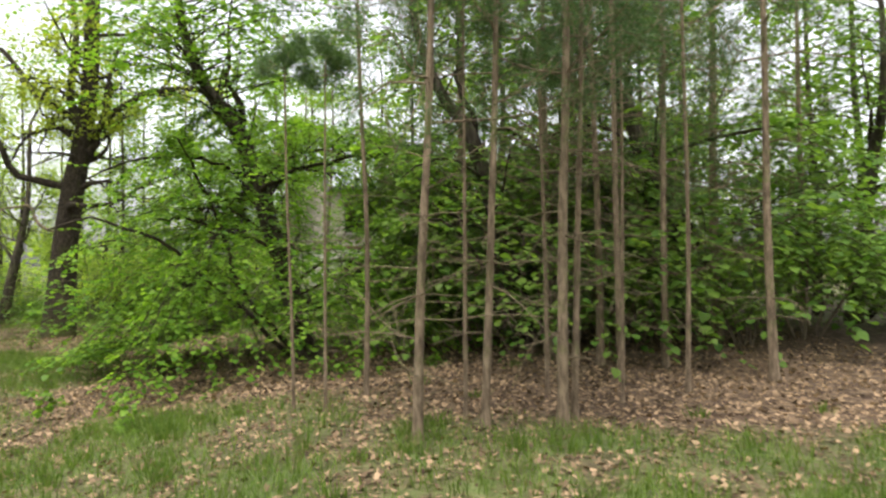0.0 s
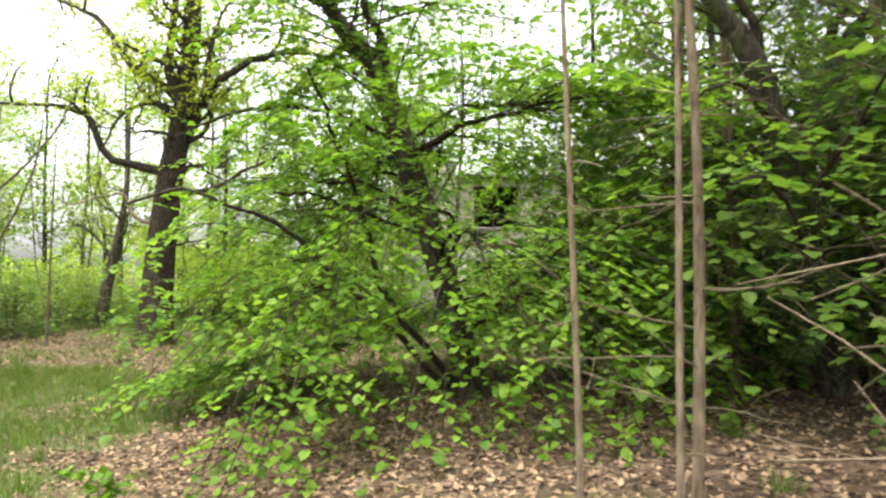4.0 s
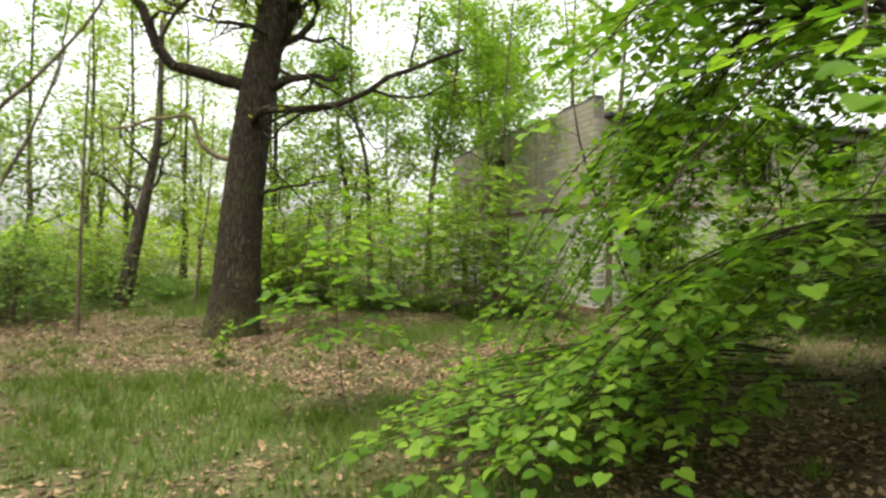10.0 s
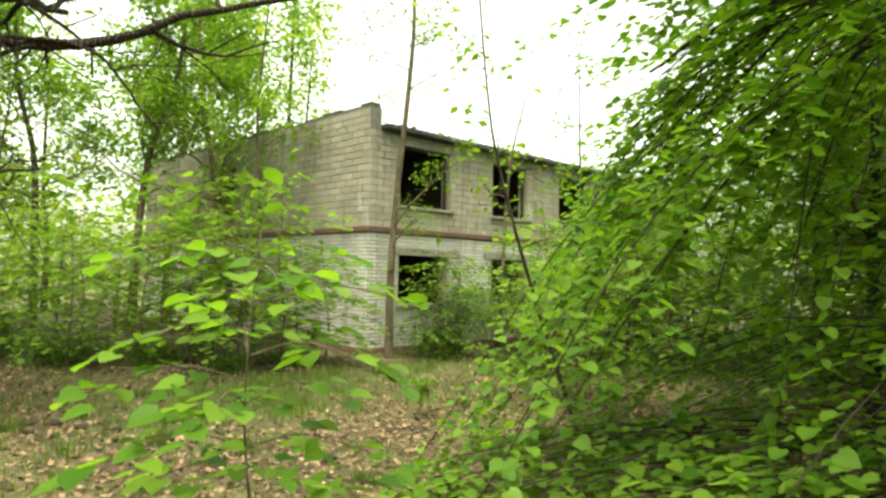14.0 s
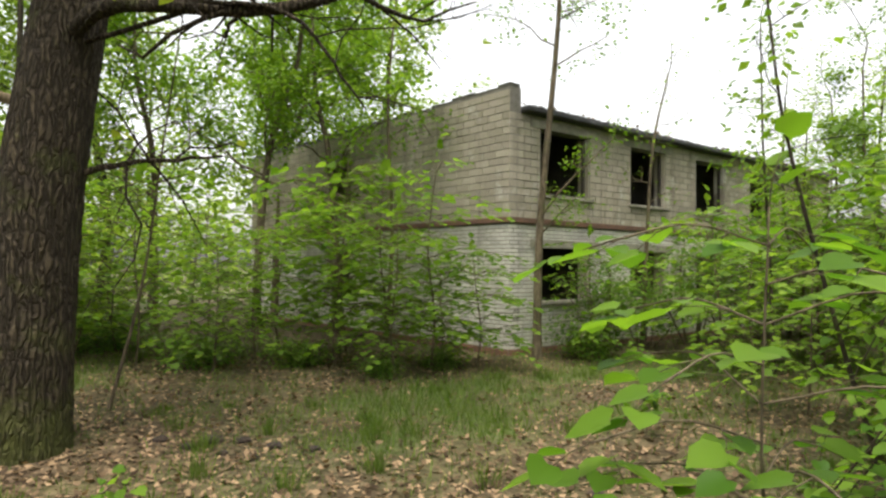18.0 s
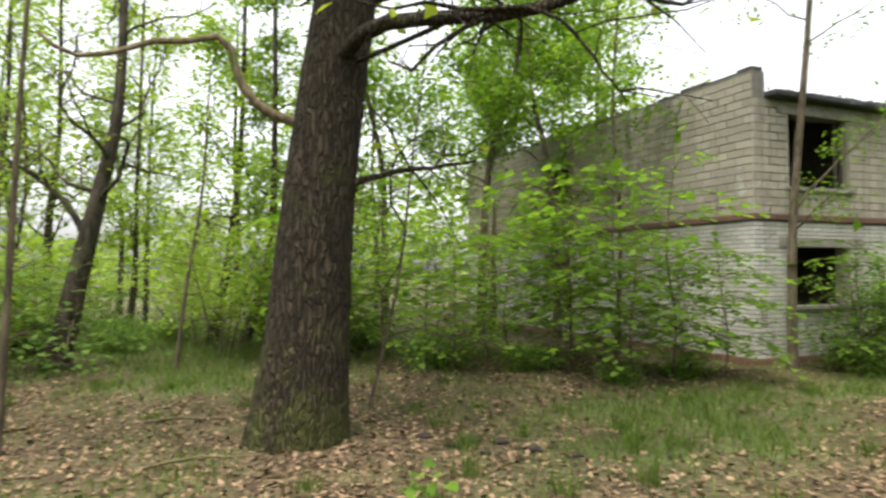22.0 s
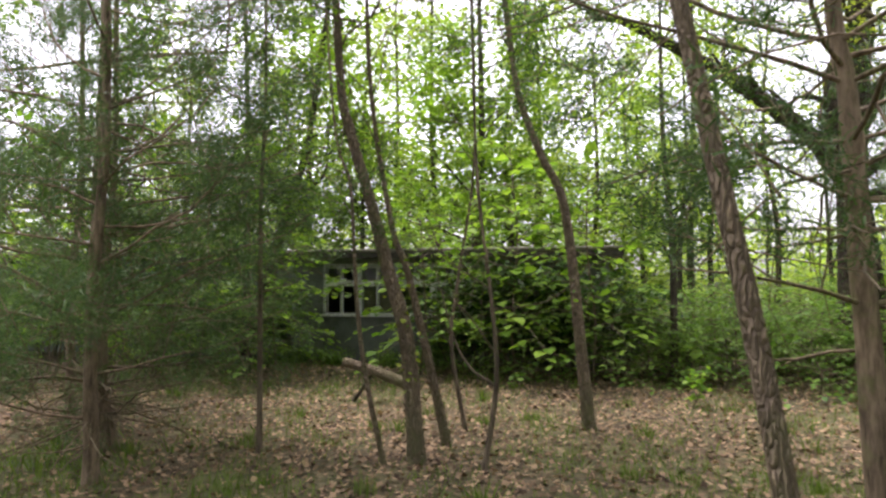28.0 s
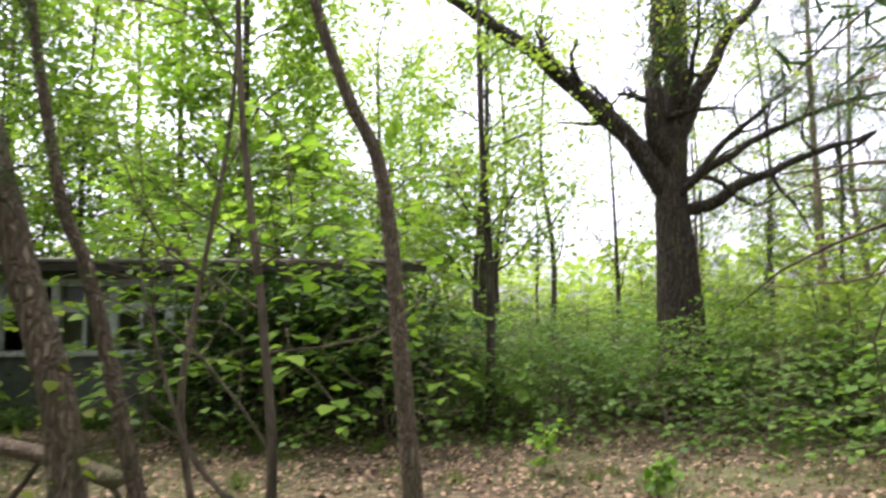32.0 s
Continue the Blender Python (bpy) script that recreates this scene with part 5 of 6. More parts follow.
make_pine("slim pine with rusty bark and bare twigs", (-15.55, 13.02), [(-0.01, -0.07, 1.57), (-0.02, -0.11, 2.6), (-0.03, -0.17, 3.65), (0, -0.1, 9.0)], 0.072, 131, 14, 0.45, 20, 1.9, per=20, aimed=[(1.6, (0.8, -1, 0.05), 1.25), (2.0, (1, -0.8, 0.1), 1.3), (2.4, (0.6, -1, 0.1), 1.4), (1.9, (-0.3, 1, 0.1), 1.4), (2.3, (-0.6, 1.2, 0.1), 1.3)])
make_pine("pine with rough brown bark and long dead branches", (-17.13, 7.05), [(0.03, -0.11, 0.68), (0.04, -0.17, 1.55), (0.04, -0.17, 2.9), (0.04, -0.15, 3.8), (0.1, 0, 9.0)], 0.085, 132, 26, 0.22, 18, 1.6, per=24, aimed=[(1.2 + 0.22 * k, ((-0.5, 0.3, -0.15, 0.6)[k % 4], 1, 0.06), 1.9 + 0.35 * (k % 3)) for k in range(14)])

make_pine("young pine with low needled boughs", (-16.3, 7.6), [(0.05, 0, 1.5), (0.0, 0.05, 3.0), (0.05, 0, 5.5)], 0.06, 133, 8, 0.15, 22, 1.5, per=22)
make_pine("young pine with low needled boughs", (-17.9, 6.3), [(0.05, 0, 1.5), (0.0, 0.05, 3.2), (0.05, 0, 6.5)], 0.055, 136, 10, 0.14, 26, 1.7, per=24)
make_pine("young pine with low needled boughs", (-18.6, 5.2), [(0.05, 0, 1.5), (0.0, 0.05, 3.0), (0.05, 0, 6.0)], 0.06, 134, 10, 0.2, 20, 1.6, per=22)

make_pine("tall forked pine with dark spreading crown", (-23.3, 19.4), [(0.1, 0, 2.0), (0.25, 0.1, 4.5), (0.1, 0, 9.5)], 0.16, 135, 6, 0.3, 24, 2.3, "pine trunks", needle=0.10, per=22)

# the fallen log before the bungalow
log = thing("fallen_log", standing(-20.3, 8.6), "short broken log propped up over the leaf litter", "log")
geo = Geo()
tube(geo, spline([(0.0, -0.52, 0.58), (0.01, 0.0, 0.45), (0.06, 0.5, 0.28)], 14), np.linspace(0.066, 0.08, 14), 9, 0.06, np.random.default_rng(7))
geo_part("stem", geo, M_TANBARK, log)
for foot, head in (((-0.05, -0.42, 0.0), (0.02, -0.1, 0.42)), ((0.1, 0.62, 0.0), (0.04, 0.40, 0.36))):
    geo = Geo()
    tube(geo, spline([foot, head], 5), np.linspace(0.03, 0.018, 5), 6, 0.05, np.random.default_rng(8))
    geo_part("prop_branch", geo, M_DARKBARK, log)

# churned earth and fallen branches round the oak
def clod(at, size, seed):
    r = np.random.default_rng(seed)
    bm = bmesh.new()
    bmesh.ops.create_icosphere(bm, subdivisions=2, radius=size)
    for v in bm.verts:
        v.co *= r.uniform(0.75, 1.15)
        v.co.z *= 0.42
    ob = part("earth_clod", bm, M_SOIL, None)
    ob.matrix_world = pose(at[0], at[1], float(ground_z(*at)) + 0.02, 0, 0, seed * 50)
    tagged(ob, "dark churned clod of earth and rotten leaves", "earth", "earth clods")


for k, (x, y, s) in enumerate([(-9.83, 19.85, 0.16), (-9.55, 19.75, 0.12), (-10.05, 19.6, 0.10), (-9.3, 19.4, 0.13), (-9.75, 19.35, 0.09), (-8.95, 19.2, 0.10), (-9.5, 19.1, 0.08), (-10.3, 19.9, 0.11), (-8.7, 17.0, 0.08), (-7.2, 17.3, 0.1)]):
    clod((x, y), 0.65 * s, k)
for k, (x, y, a, ln) in enumerate([(-12.7, 18.9, 20, 1.1), (-13.3, 20.6, 5, 1.3), (-12.2, 18.2, 160, 0.8), (-14.6, 20.2, 40, 0.9), (-16.0, 14.0, 70, 1.0), (-20.3, 9.0, 100, 0.9), (-19.7, 10.8, 60, 0.7)]):
    r = np.random.default_rng(400 + k)
    twig = thing("fallen_branch", (x, y, float(ground_z(x, y)) + 0.015), "dead grey branch lying on the leaf litter", "branch", "fallen branches", turn=a)
    g = Geo()
    limb(g, r, (0, 0, 0), (1, 0, 0.02), ln, 0.016, 1, [], 0.0, 0.1, 2, 0.4, sides=6)
    geo_part("dead_branch", g, M_DEADWOOD, twig)

# ------------------------------------------------------------ woods, thickets and undergrowth
TALL = [make_tree("woodland_tree", "tall woodland tree with light green spring foliage", (-21 - 4 * k, 33), [(0.1 * k, 0, 3), (0.2 - 0.2 * k, 0.1, 6), (0.1, 0.2, 11)], 0.14, M_DARKBARK, leaf, 200 + k, limbs=15,
                  limb_from=0.24, limb_len=2.8, level=2, kids=4, per=3, spread=0.36, leaf_size=0.2, group="woodland trees", aim=0.5) for k, leaf in enumerate((M_FARLEAF, M_MAPLE, M_FARLEAF))]
BARE = make_tree("bare_tree", "bare tree with thin grey forked limbs", (-25.0, 28.0), [(0.1, 0, 2.5), (-0.1, 0, 5), (0.1, 0, 10)], 0.12, M_GREYBARK, M_FARLEAF, 210, limbs=11, limb_from=0.22, limb_len=2.6, level=2, kids=3, per=0, aim=1.1, group="bare trees")
CONIFER = make_pine("bushy dark green conifer", (5.2, 12.8), [(0, 0, 3), (0.05, 0, 6), (0, 0, 9)], 0.10, 220, 10, 0.12, 34, 1.7, "conifers", name="conifer", needle=0.10, per=11)
BUSH = [make_shrub("bush", "dense green bush of woodland undergrowth", (-17 - k, 21.5), h, w, 6, leaf, 230 + k, size, 8, M_GREYBARK, 1, 4, "bushes", 0.22)
        for k, (h, w, leaf, size) in enumerate([(2.3, 2.4, M_SHRUB, 0.11), (1.6, 2.2, M_SHRUB, 0.10), (2.9, 2.5, M_MAPLE, 0.12), (0.55, 1.0, M_SHRUB, 0.08)])]
SPRAY_BUSH = [sapling("bush", "leafy bush with layered sprays of fresh green leaves", (-23.4, 15.4 + 1.2 * k), [(0.1, 0.05, 0.4), (0.05, -0.1 * k, 0.9), (0.0, 0.1, 1.5)], 0.016, 26, 1.05, 0.11, 290 + k, 0.085, M_SHRUB, "bushes", 0.08, KITE, SLIM_F) for k in range(3)]
PALE_BUSH = [make_shrub("bush", "loose pale green bush of woodland undergrowth", (-18 - 1.2 * k, 27), h, 2.3, 5, M_FARLEAF, 280 + k, 0.12, 7, M_GREYBARK, 1, 4, "bushes", 0.24) for k, h in enumerate((2.2, 1.6))]
MAPLE = [sapling("young_maple", "young maple with thin stems and wide flat sprays of fresh leaves", (-6.5 - 0.6 * k, 23.3 + 0.8 * k), [(0.06, 0.05 * k, 0.9), (-0.05, 0.04, 2.0), (0.08 - 0.1 * k, 0.0, 3.4 - 0.3 * k)], 0.022, 25 + 2 * k, 1.35, 0.15, 240 + k, 0.10, M_MAPLE, "young maples", 0.22, OVAL, OVAL_F) for k in range(3)]
SPARSE = make_tree("woodland_tree", "slim woodland tree with thin yellow-green spring leaves", (-26, 31), [(0.1, 0, 3), (-0.2, 0.1, 6), (0.1, 0.2, 10)], 0.10, M_DARKBARK, M_FARLEAF, 270, limbs=12,
                   limb_from=0.3, limb_len=2.4, level=2, kids=4, per=2, spread=0.28, leaf_size=0.13, group="woodland trees", aim=0.7)

rng = np.random.default_rng(77)


def many(kinds, spots, low=0.8, high=1.2):
    for x, y, *s in spots:
        again(kinds[rng.integers(len(kinds))], x, y, rng.uniform(0, 360), (s[0] if s else 1.0) * rng.uniform(low, high))


def region(n, x0, x1, y0, y1, gap, keep=lambda x, y: True):
    """Up to n places in a rectangle, at least gap apart."""
    out = []
    for _ in range(n * 12):
        x, y = rng.uniform(x0, x1), rng.uniform(y0, y1)
        if keep(x, y) and all((x - a) ** 2 + (y - b) ** 2 > gap * gap for a, b in out):
            out.append((x, y))
            if len(out) == n:
                break
    return out


# beside and behind the building
many(MAPLE, [(-7.9, 24.1, 0.8), (-8.6, 26.0, 0.95), (-6.1, 24.0, 0.7), (-9.1, 25.2, 0.75), (-10.2, 26.4, 1.1), (-11.6, 27.6, 1.2), (-9.8, 23.9, 0.85), (-5.7, 23.3, 0.8), (-7.2, 22.9, 0.85), (-9.9, 28.5, 1.2), (-11.0, 25.0, 1.0), (-12.4, 25.6, 1.0)])
again(SIDE_MAPLE, -6.9, 29.6, 140, 1.0)
again(MAPLE[2], -7.3, 26.2, 75, 1.35)
again(SIDE_MAPLE, -8.0, 34.0, 30, 1.1)
again(SIDE_MAPLE, -11.2, 31.4, 250, 1.0)
many([TALL[0], TALL[2]], [(-13.0, 35, 0.95), (-7.3, 38.2, 1.0), (-2.4, 40.4, 0.95)])
many(TALL, [(-3.5, 38.5, 0.95), (0.5, 40, 0.85), (-12, 41), (-17, 38), (17, 33, 0.8)])
many(BUSH[:2], [(-2.6, 24.4, 0.8), (-1.2, 25.0), (0.2, 25.2), (1.6, 25.6), (3.0, 25.7, 1.2), (4.6, 26.0, 1.3), (6.0, 26.2, 1.4), (7.6, 26.4, 1.5)])
again(SIDE_MAPLE, 4.4, 24.0, 200, 0.62)
again(SIDE_MAPLE, 7.5, 23.0, 300, 0.8)
many(MAPLE, [(-1.5, 22.6, 0.9), (0.2, 21.8, 1.1), (-2.6, 20.6, 0.75), (-0.4, 20.2, 1.0), (1.6, 21.4, 1.2), (-3.4, 18.9, 0.7), (0.9, 23.0, 1.0), (-3.3, 23.7, 0.6), (1.4, 23.6, 0.75), (2.8, 24.6, 0.9), (4.8, 24.4, 1.1), (6.6, 24.8, 1.2), (4.0, 22.4, 1.0), (6.4, 21.6, 1.1)])
many(BUSH[3:], [(-6.3, 23.4, 0.7), (-8.4, 24.3, 0.8), (-3.2, 23.9, 0.9), (-7.4, 23.0, 0.5), (-9.9, 24.4, 0.8)])
many(TALL[1:2], [(-0.8, 16.6, 0.8), (1.2, 18.8, 0.85)])
many([SPARSE], [(4.5, 26.2, 0.62), (6.2, 26.6, 0.68), (3.3, 25.5, 0.5), (8.0, 26.8, 0.7)])
# the meadow wood beyond the oak
many([SPARSE], [(-20, 29, 0.8), (-24, 36), (-19, 35, 0.9), (-29, 34), (-32, 38), (-22, 40), (-36, 30), (-18.5, 27.2, 0.7), (-22.6, 27.5, 0.8)])
many(PALE_BUSH + BUSH[3:], region(26, -24, -11.5, 25.5, 33, 1.3))
many([BARE], [(-22, 25, 0.9), (-27, 26), (-30, 23, 0.9), (-21.5, 22.2, 0.75), (-33, 27), (-20.3, 23.4, 0.85), (-23.8, 22.6, 0.9), (-25.5, 24.4, 0.8)])
# the thicket west of the oak
many(SPRAY_BUSH + SPRAY_BUSH + PALE_BUSH, region(40, -28, -15.8, 15.0, 25.0, 1.0, lambda x, y: y > 15 + 0.35 * (x + 24) and np.hypot(x + 10.7, y - 13) > 7.6), 0.9, 1.4)
many([SPARSE], [(-31, 19, 0.85), (-34, 23, 0.9), (-37, 17), (-40, 24), (-33, 14.5, 0.9)])
many([CONIFER], [(-26.5, 19.5, 0.8), (-28.5, 18, 0.7)])
# round and behind the bungalow
many(TALL, [(-32.5, 11, 0.95), (-33, 6), (-32.6, 1.5), (-33.5, -4), (-36, 9), (-37, 3), (-30, 13.6, 0.8), (-40, -2), (-41, 12), (-38, -9)])
IVY = make_shrub("ivy_bush", "dark dense bush smothering the bungalow wall", (-24.1, 9.3), 2.0, 2.0, 6, M_IVY, 260, 0.11, 14, M_DARKBARK, 1, 4, "dark bushes", 0.2)
many([IVY], [(-24.2, 10.1, 1.0), (-24.3, 10.9, 1.05), (-24.1, 11.7, 0.9), (-24.4, 9.7, 1.0), (-24.2, 8.7, 0.7)])
many(SPRAY_BUSH, [(-24.5, 12.5, 0.9), (-24.3, 13.6), (-23.9, 14.5), (-22.6, 16.6), (-21.6, 17.6), (-20.8, 18.4), (-22.7, 13.3, 0.75), (-22.4, 14.5, 0.8), (-21.8, 15.5, 0.7), (-25.2, 13.0, 1.1), (-25.4, 14.6, 1.2), (-24.6, 17.2, 1.2), (-23.6, 18.2, 1.2)])
many([SPRAY_BUSH[0], SPRAY_BUSH[2]], [(-22.9, 9.9, 0.8), (-22.9, 11.3, 0.95), (-23.4, 12.3, 1.0), (-23.4, 8.9, 0.6), (-23.6, 10.6, 1.2)])
many([IVY], [(-16.4, 16.6, 0.2), (-17.05, 16.0, 0.22), (-16.0, 16.9, 0.18), (-15.4, 14.9, 0.15)])
many(BUSH[3:], [(-18.0, 17.8, 0.9), (-16.9, 18.6, 0.7), (-19.4, 16.4, 1.1)])
many([IVY], [(-24.0, 4.7, 0.75), (-23.8, 3.6, 0.9), (-24.0, 2.3, 1.0), (-23.8, 1.0, 1.0), (-24.0, -0.6, 1.0), (-23.9, -2.2, 1.0)])
again(MAPLE[0], -21.3, 6.0, 40, 0.75)
again(MAPLE[1], -22.0, 4.4, 140, 0.8)
again(MAPLE[2], -23.2, 8.3, 15, 1.05)
again(MAPLE[0], -23.3, 10.0, 260, 1.2)
again(MAPLE[1], -23.1, 11.3, 100, 1.15)
again(MAPLE[2], -23.0, 5.6, 190, 0.95)
many(BUSH[3:], [(-24.2, 5.3, 0.8), (-24.3, 6.2, 0.7), (-24.2, 7.3, 0.6), (-24.3, 8.2, 0.8)])
many([SPARSE], [(-27.2, 20.4, 0.8), (-30, 16.8, 0.85), (-27.8, 23.4, 0.8)])
many(BUSH[:3], [(-22.4, 4.9, 0.5), (-22.0, 3.6, 0.75), (-21.2, 2.2, 0.85), (-20.4, 4.2, 0.5), (-20.9, 0.4, 1.0), (-19.6, 2.6, 0.7)])
many(BUSH[2:3], [(-33.2, y, 1.9) for y in range(-7, 13, 3)])
many(BUSH[:2], region(26, -29.5, -23.0, 12.4, 18.5, 0.85, lambda x, y: np.hypot(x + 14.6, y - 11.1) > 9.0), 0.5, 0.8)
many(TALL[1:2], [(-21.3, 3.2, 0.75), (-22.2, -1.0, 0.8)])
many([SPARSE], [(-22.6, 5.2, 0.75), (-23.4, 12.6, 0.8), (-28.5, 13.2, 0.9), (-32.0, 8.5, 1.0), (-32.2, 3.6, 1.0)])
# east of the track: the dark wood behind the pines
many([CONIFER], [(1.7, 11.0, 0.8), (3.7, 11.2, 0.85), (0.4, 12.0, 0.8), (2.6, 13.2, 0.95), (7.8, 14.5, 0.9), (0.4, 14.6, 1.0), (4.2, 15.6)])
many(TALL, [(1.5, 17.5, 0.9), (5.5, 19, 0.9), (9.5, 17, 0.9), (11.5, 13, 0.85), (12.5, 20), (16, 15), (8.5, 24, 0.9)])
many(BUSH[:2], [(0.6, 12.6), (2.0, 12.2), (3.6, 12.4, 1.1), (5.2, 11.6), (6.6, 12.2, 1.1), (8.2, 11.8), (-0.6, 14), (9.8, 13.0, 1.2), (11.4, 11.6)])
many(PALE_BUSH, region(36, -42, -29, 8, 34, 1.6), 1.0, 1.7)
many([SPARSE], [(-30.5, 21, 0.8), (-43, 18), (-42, 30)])
many(TALL, [(-35, 12.5, 0.9), (-43, 8)])


def far_woods():
    """The closed wood round the glade, far off."""
    r = np.random.default_rng(88)
    n = 30000
    ang = r.uniform(0, 2 * np.pi, n)
    top = 6.0 + 2.5 * np.sin(5 * ang + 1) + 1.6 * np.sin(13 * ang) + 1.2 * np.sin(29 * ang + 2)
    rad = r.uniform(52, 70, n)
    z = top * r.random(n) ** 0.8
    geo = Geo()
    leaves(geo, r, np.stack([-9 + rad * np.cos(ang), 12 + rad * np.sin(ang), z - 0.5], -1), 0.75, SLIM, SLIM_F, droop=0.3, flat=0.5)
    tagged(new("far_woods", geo.mesh("far_woods", M_FARLEAF)), "distant spring woodland closing the horizon", "woodland", kind="stuff")


far_woods()
# behind the camera at the start, to close the wood
many([TALL[1]], [(-12, -9), (5, -10), (17, 3), (-20, -4)])


# ------------------------------------------------------------ grass and leaf litter
def on_ground(pts, lift=0.0):
    return np.stack([pts[:, 0], pts[:, 1], ground_z(pts[:, 0], pts[:, 1]) + lift], -1)


def sample(n, x0, x1, y0, y1, weight):
    out = []
    while sum(map(len, out)) < n:
        p = rng.uniform((x0, y0), (x1, y1), (4 * n, 2))
        out.append(p[rng.random(len(p)) < weight(p[:, 0], p[:, 1])])
    return np.concatenate(out)[:n]


def near_walk(x, y):
    """Thins out with the distance from the line walked."""
    line = [(0, 2), (-3, 6), (-6, 8), (-8.5, 11), (-10, 14.5), (-12.5, 13), (-16, 11)]
    d = np.min([np.hypot(x - a, y - b) for a, b in line], axis=0)
    return np.clip(1.25 - d / 11, 0.04, 1)


def blades(n, weight, height, width, name, label):
    p = on_ground(sample(n, -27, 9, 0.5, 33, weight), -0.01)
    geo = Geo()
    ang = rng.uniform(0, 2 * np.pi, n)
    side = np.stack([np.cos(ang), np.sin(ang), 0 * ang], -1)
    tall = 0.55 + 0.75 * grass_amount(p[:, 0], p[:, 1])
    h = height * rng.uniform(0.5, 1.3, n) * tall
    bend = np.stack([rng.normal(0, 0.28, n), rng.normal(0, 0.28, n), np.ones(n)], -1)
    w = width * rng.uniform(0.6, 1.3, n)
    mid = p + bend * (h * 0.55)[:, None]
    tip = p + (bend * (1, 1, 1)) * h[:, None] + np.stack([rng.normal(0, 0.3, n), rng.normal(0, 0.3, n), -0.12 * np.ones(n)], -1) * h[:, None]
    v = np.stack([p - side * w[:, None], p + side * w[:, None], mid + side * w[:, None] * 0.75, mid - side * w[:, None] * 0.75, tip], 1)
    k = 5 * np.arange(n)[:, None]
    geo.v.append(v.reshape(-1, 3))
    geo.f += [np.array([[0, 1, 2, 3]]) + k, np.array([[3, 2, 4]]) + k]
    geo.n = 5 * n
    tagged(new(name, geo.mesh(name, M_GRASS)), label, "grass", kind="stuff")


blades(115000, lambda x, y: grass_amount(x, y) ** 1.6 * near_walk(x, y), 0.15, 0.0038, "grass", "soft green woodland grass among dead leaves")
blades(30000, lambda x, y: grass_amount(x, y) ** 1.3 * (1.05 - near_walk(x, y)), 0.20, 0.006, "long_grass", "longer grass of the glade")


def tufts(n, per):
    """Separate bushy tufts of grass standing out of the litter."""
    c = sample(n, -24, 4, 3.0, 27, lambda x, y: (0.25 + grass_amount(x, y)) * near_walk(x, y))
    p = np.repeat(c, per, 0) + rng.normal(0, 0.055, (n * per, 2))
    p = on_ground(p, -0.01)
    out = p - np.repeat(on_ground(c), per, 0)
    m = len(p)
    h = np.repeat(rng.uniform(0.10, 0.25, n), per) * rng.uniform(0.6, 1.15, m)
    lean = out * 3.0 + rng.normal(0, 0.14, (m, 3))
    lean[:, 2] = 1.0
    ang = rng.uniform(0, 2 * np.pi, m)
    side = np.stack([np.cos(ang), np.sin(ang), 0 * ang], -1) * 0.0035
    mid = p + lean * (0.55 * h)[:, None]
    tip = p + lean * (1.3, 1.3, 0.92) * h[:, None]
    geo = Geo()
    v = np.stack([p - side, p + side, mid + side * 0.8, mid - side * 0.8, tip], 1)
    k = 5 * np.arange(m)[:, None]
    geo.v.append(v.reshape(-1, 3))
    geo.f += [np.array([[0, 1, 2, 3]]) + k, np.array([[3, 2, 4]]) + k]
    geo.n = 5 * m
    tagged(new("grass_tufts", geo.mesh("grass_tufts", M_GRASS)), "bushy tufts of fresh grass in the leaf litter", "grass", kind="stuff")


tufts(380, 55)


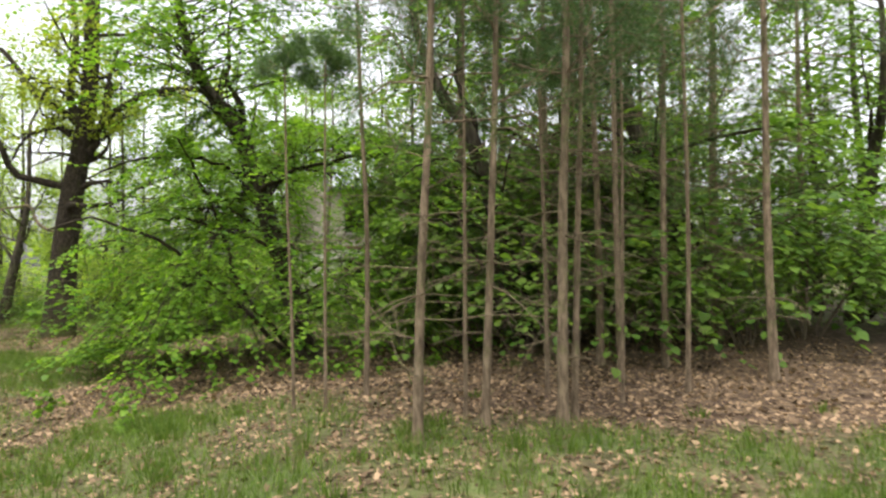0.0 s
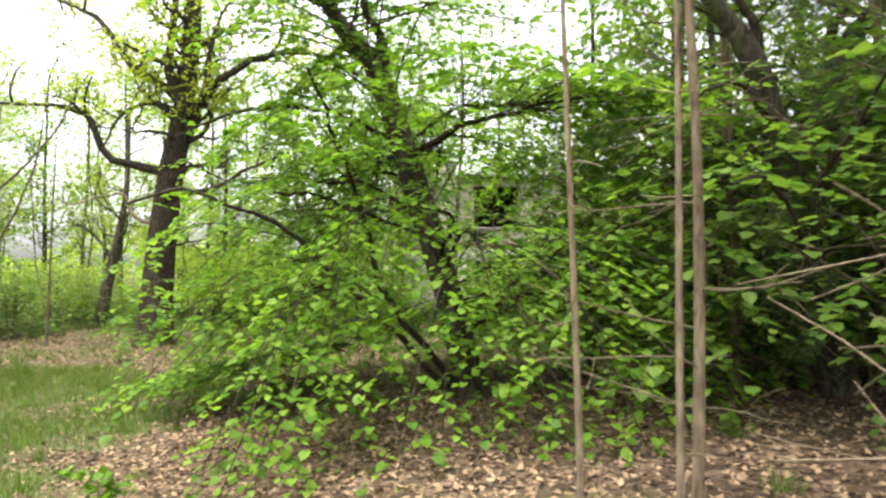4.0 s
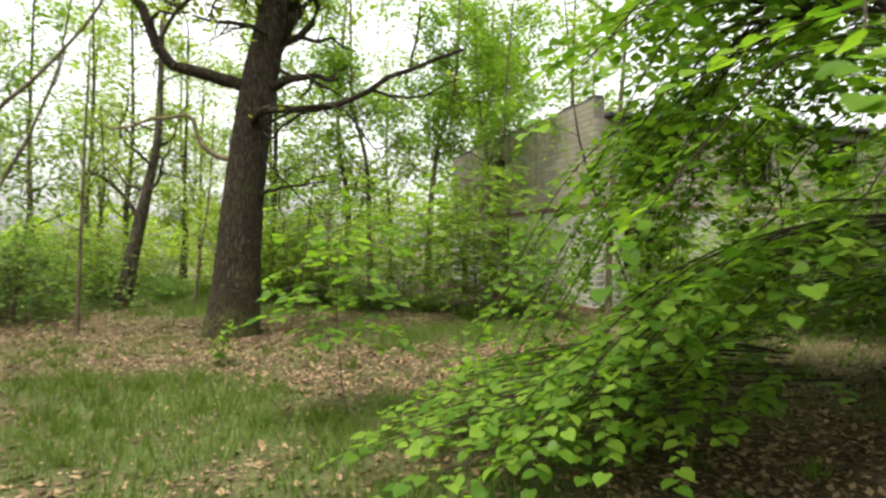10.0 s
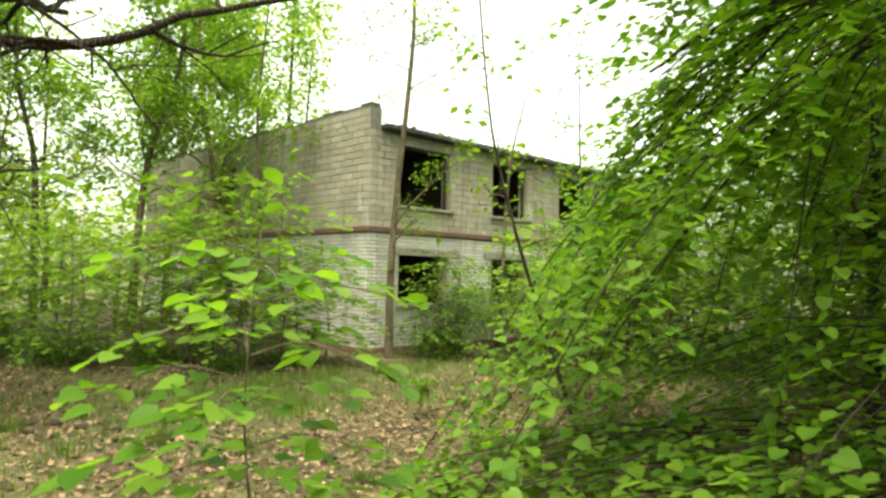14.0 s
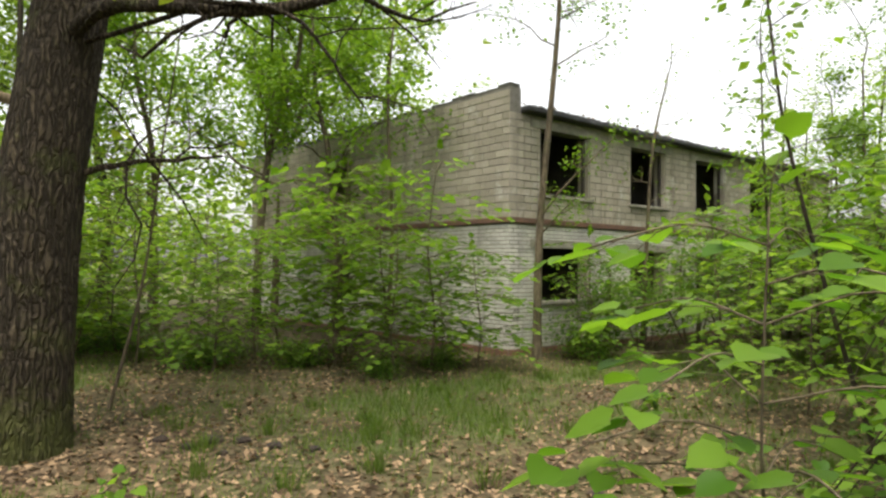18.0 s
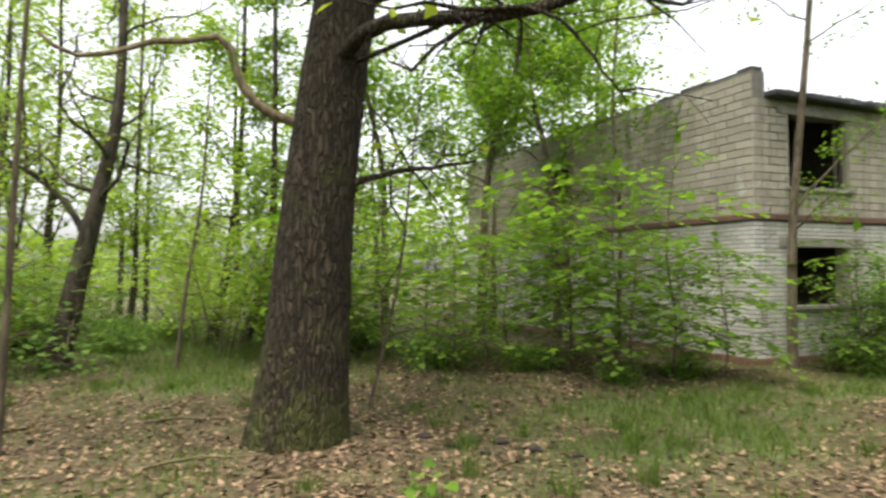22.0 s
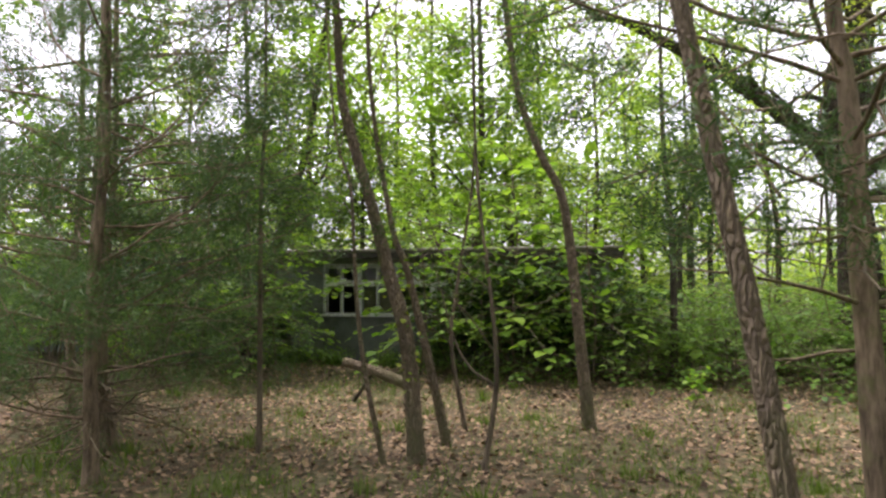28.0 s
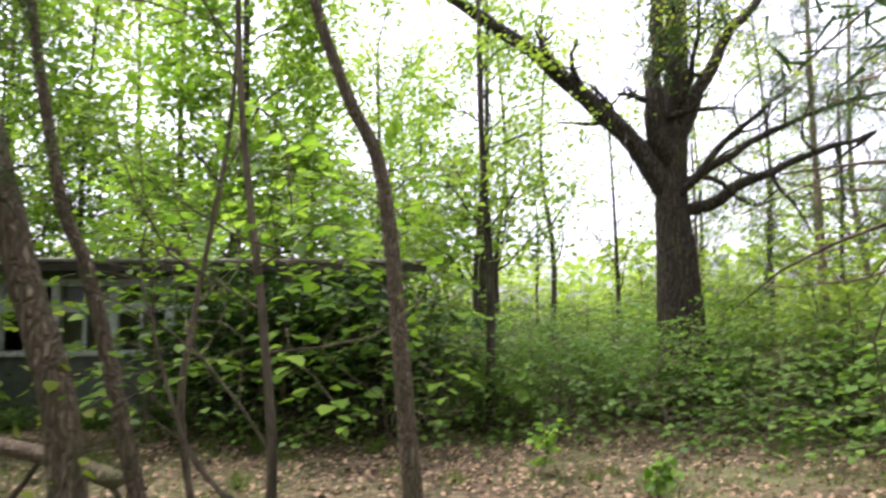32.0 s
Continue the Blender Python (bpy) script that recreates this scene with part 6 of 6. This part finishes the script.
def litter(n):
    p = on_ground(sample(n, -26, 7, 2.0, 26, lambda x, y: (1.02 - 0.85 * grass_amount(x, y)) * near_walk(x, y)), 0.012)
    geo = Geo()
    leaves(geo, rng, p, 0.054, CURL, SLIM_F, droop=0.0, flat=0.66, vary=0.6)
    tagged(new("leaf_litter", geo.mesh("leaf_litter", M_DEADLEAF)), "curled brown dead leaves covering the ground", "leaf litter", kind="stuff")


litter(125000)


def sticks(n):
    geo = Geo()
    for x, y in sample(n, -22, 4, 4, 20, near_walk):
        a, ln = rng.uniform(0, np.pi), rng.uniform(0.15, 0.7)
        p = np.array([x, y, float(ground_z(x, y)) + 0.015])
        d = np.array([math.cos(a), math.sin(a), 0]) * ln
        tube(geo, [p, p + d * 0.5 + rng.normal(0, 0.02, 3) * (1, 1, 0.3), p + d], [0.006, 0.005, 0.003], 4)
    tagged(new("fallen_twigs", geo.mesh("fallen_twigs", M_DEADWOOD)), "thin fallen twigs lying on the leaf litter", "twigs", kind="stuff")


sticks(260)


# ------------------------------------------------------------ the building's bricks, last
def lay_bricks():
    for front, holes, length, top in ((False, GABLE, HOUSE_D, TOP), (True, FRONT, HOUSE_L, EAVE)):
        wall = HOUSE_WALLS[front]
        rest = {False: Geo(), True: Geo()}
        shared = {}
        r = np.random.default_rng(9)
        count = 0
        for a, b, z0, z1, block in brick_rows(front, holes, length, top):
            w, h, proud = round(b - a, 2), z1 - z0, round(r.uniform(0, 0.004), 3)
            if count < 290 and b < 3.2 and (1.2 < z0 < 2.3 or 2.5 < z0 < 3.6):
                key = (w, round(h, 3), proud, block)
                if key not in shared:
                    g = Geo()
                    g.add(brick_verts(front, w, h, proud), BRICK_F if front else BRICK_F[:, ::-1])
                    shared[key] = g.mesh("brick", M_BLOCK if block else M_BRICK, False)
                ob = new("block" if block else "brick", shared[key])
                ob.parent = wall
                ob.location = (a, 0, z0) if front else (0, a, z0)
                count += 1
            else:
                rest[block].add(brick_verts(front, w, h, proud) + ((a, 0, z0) if front else (0, a, z0)), BRICK_F if front else BRICK_F[:, ::-1])
        tagged(geo_part("brickwork", rest[False], M_BRICK, wall, "courses of white sand-lime brick", False), kind="stuff")
        tagged(geo_part("blockwork", rest[True], M_BLOCK, wall, "courses of weathered grey-beige block", False), kind="stuff")


lay_bricks()
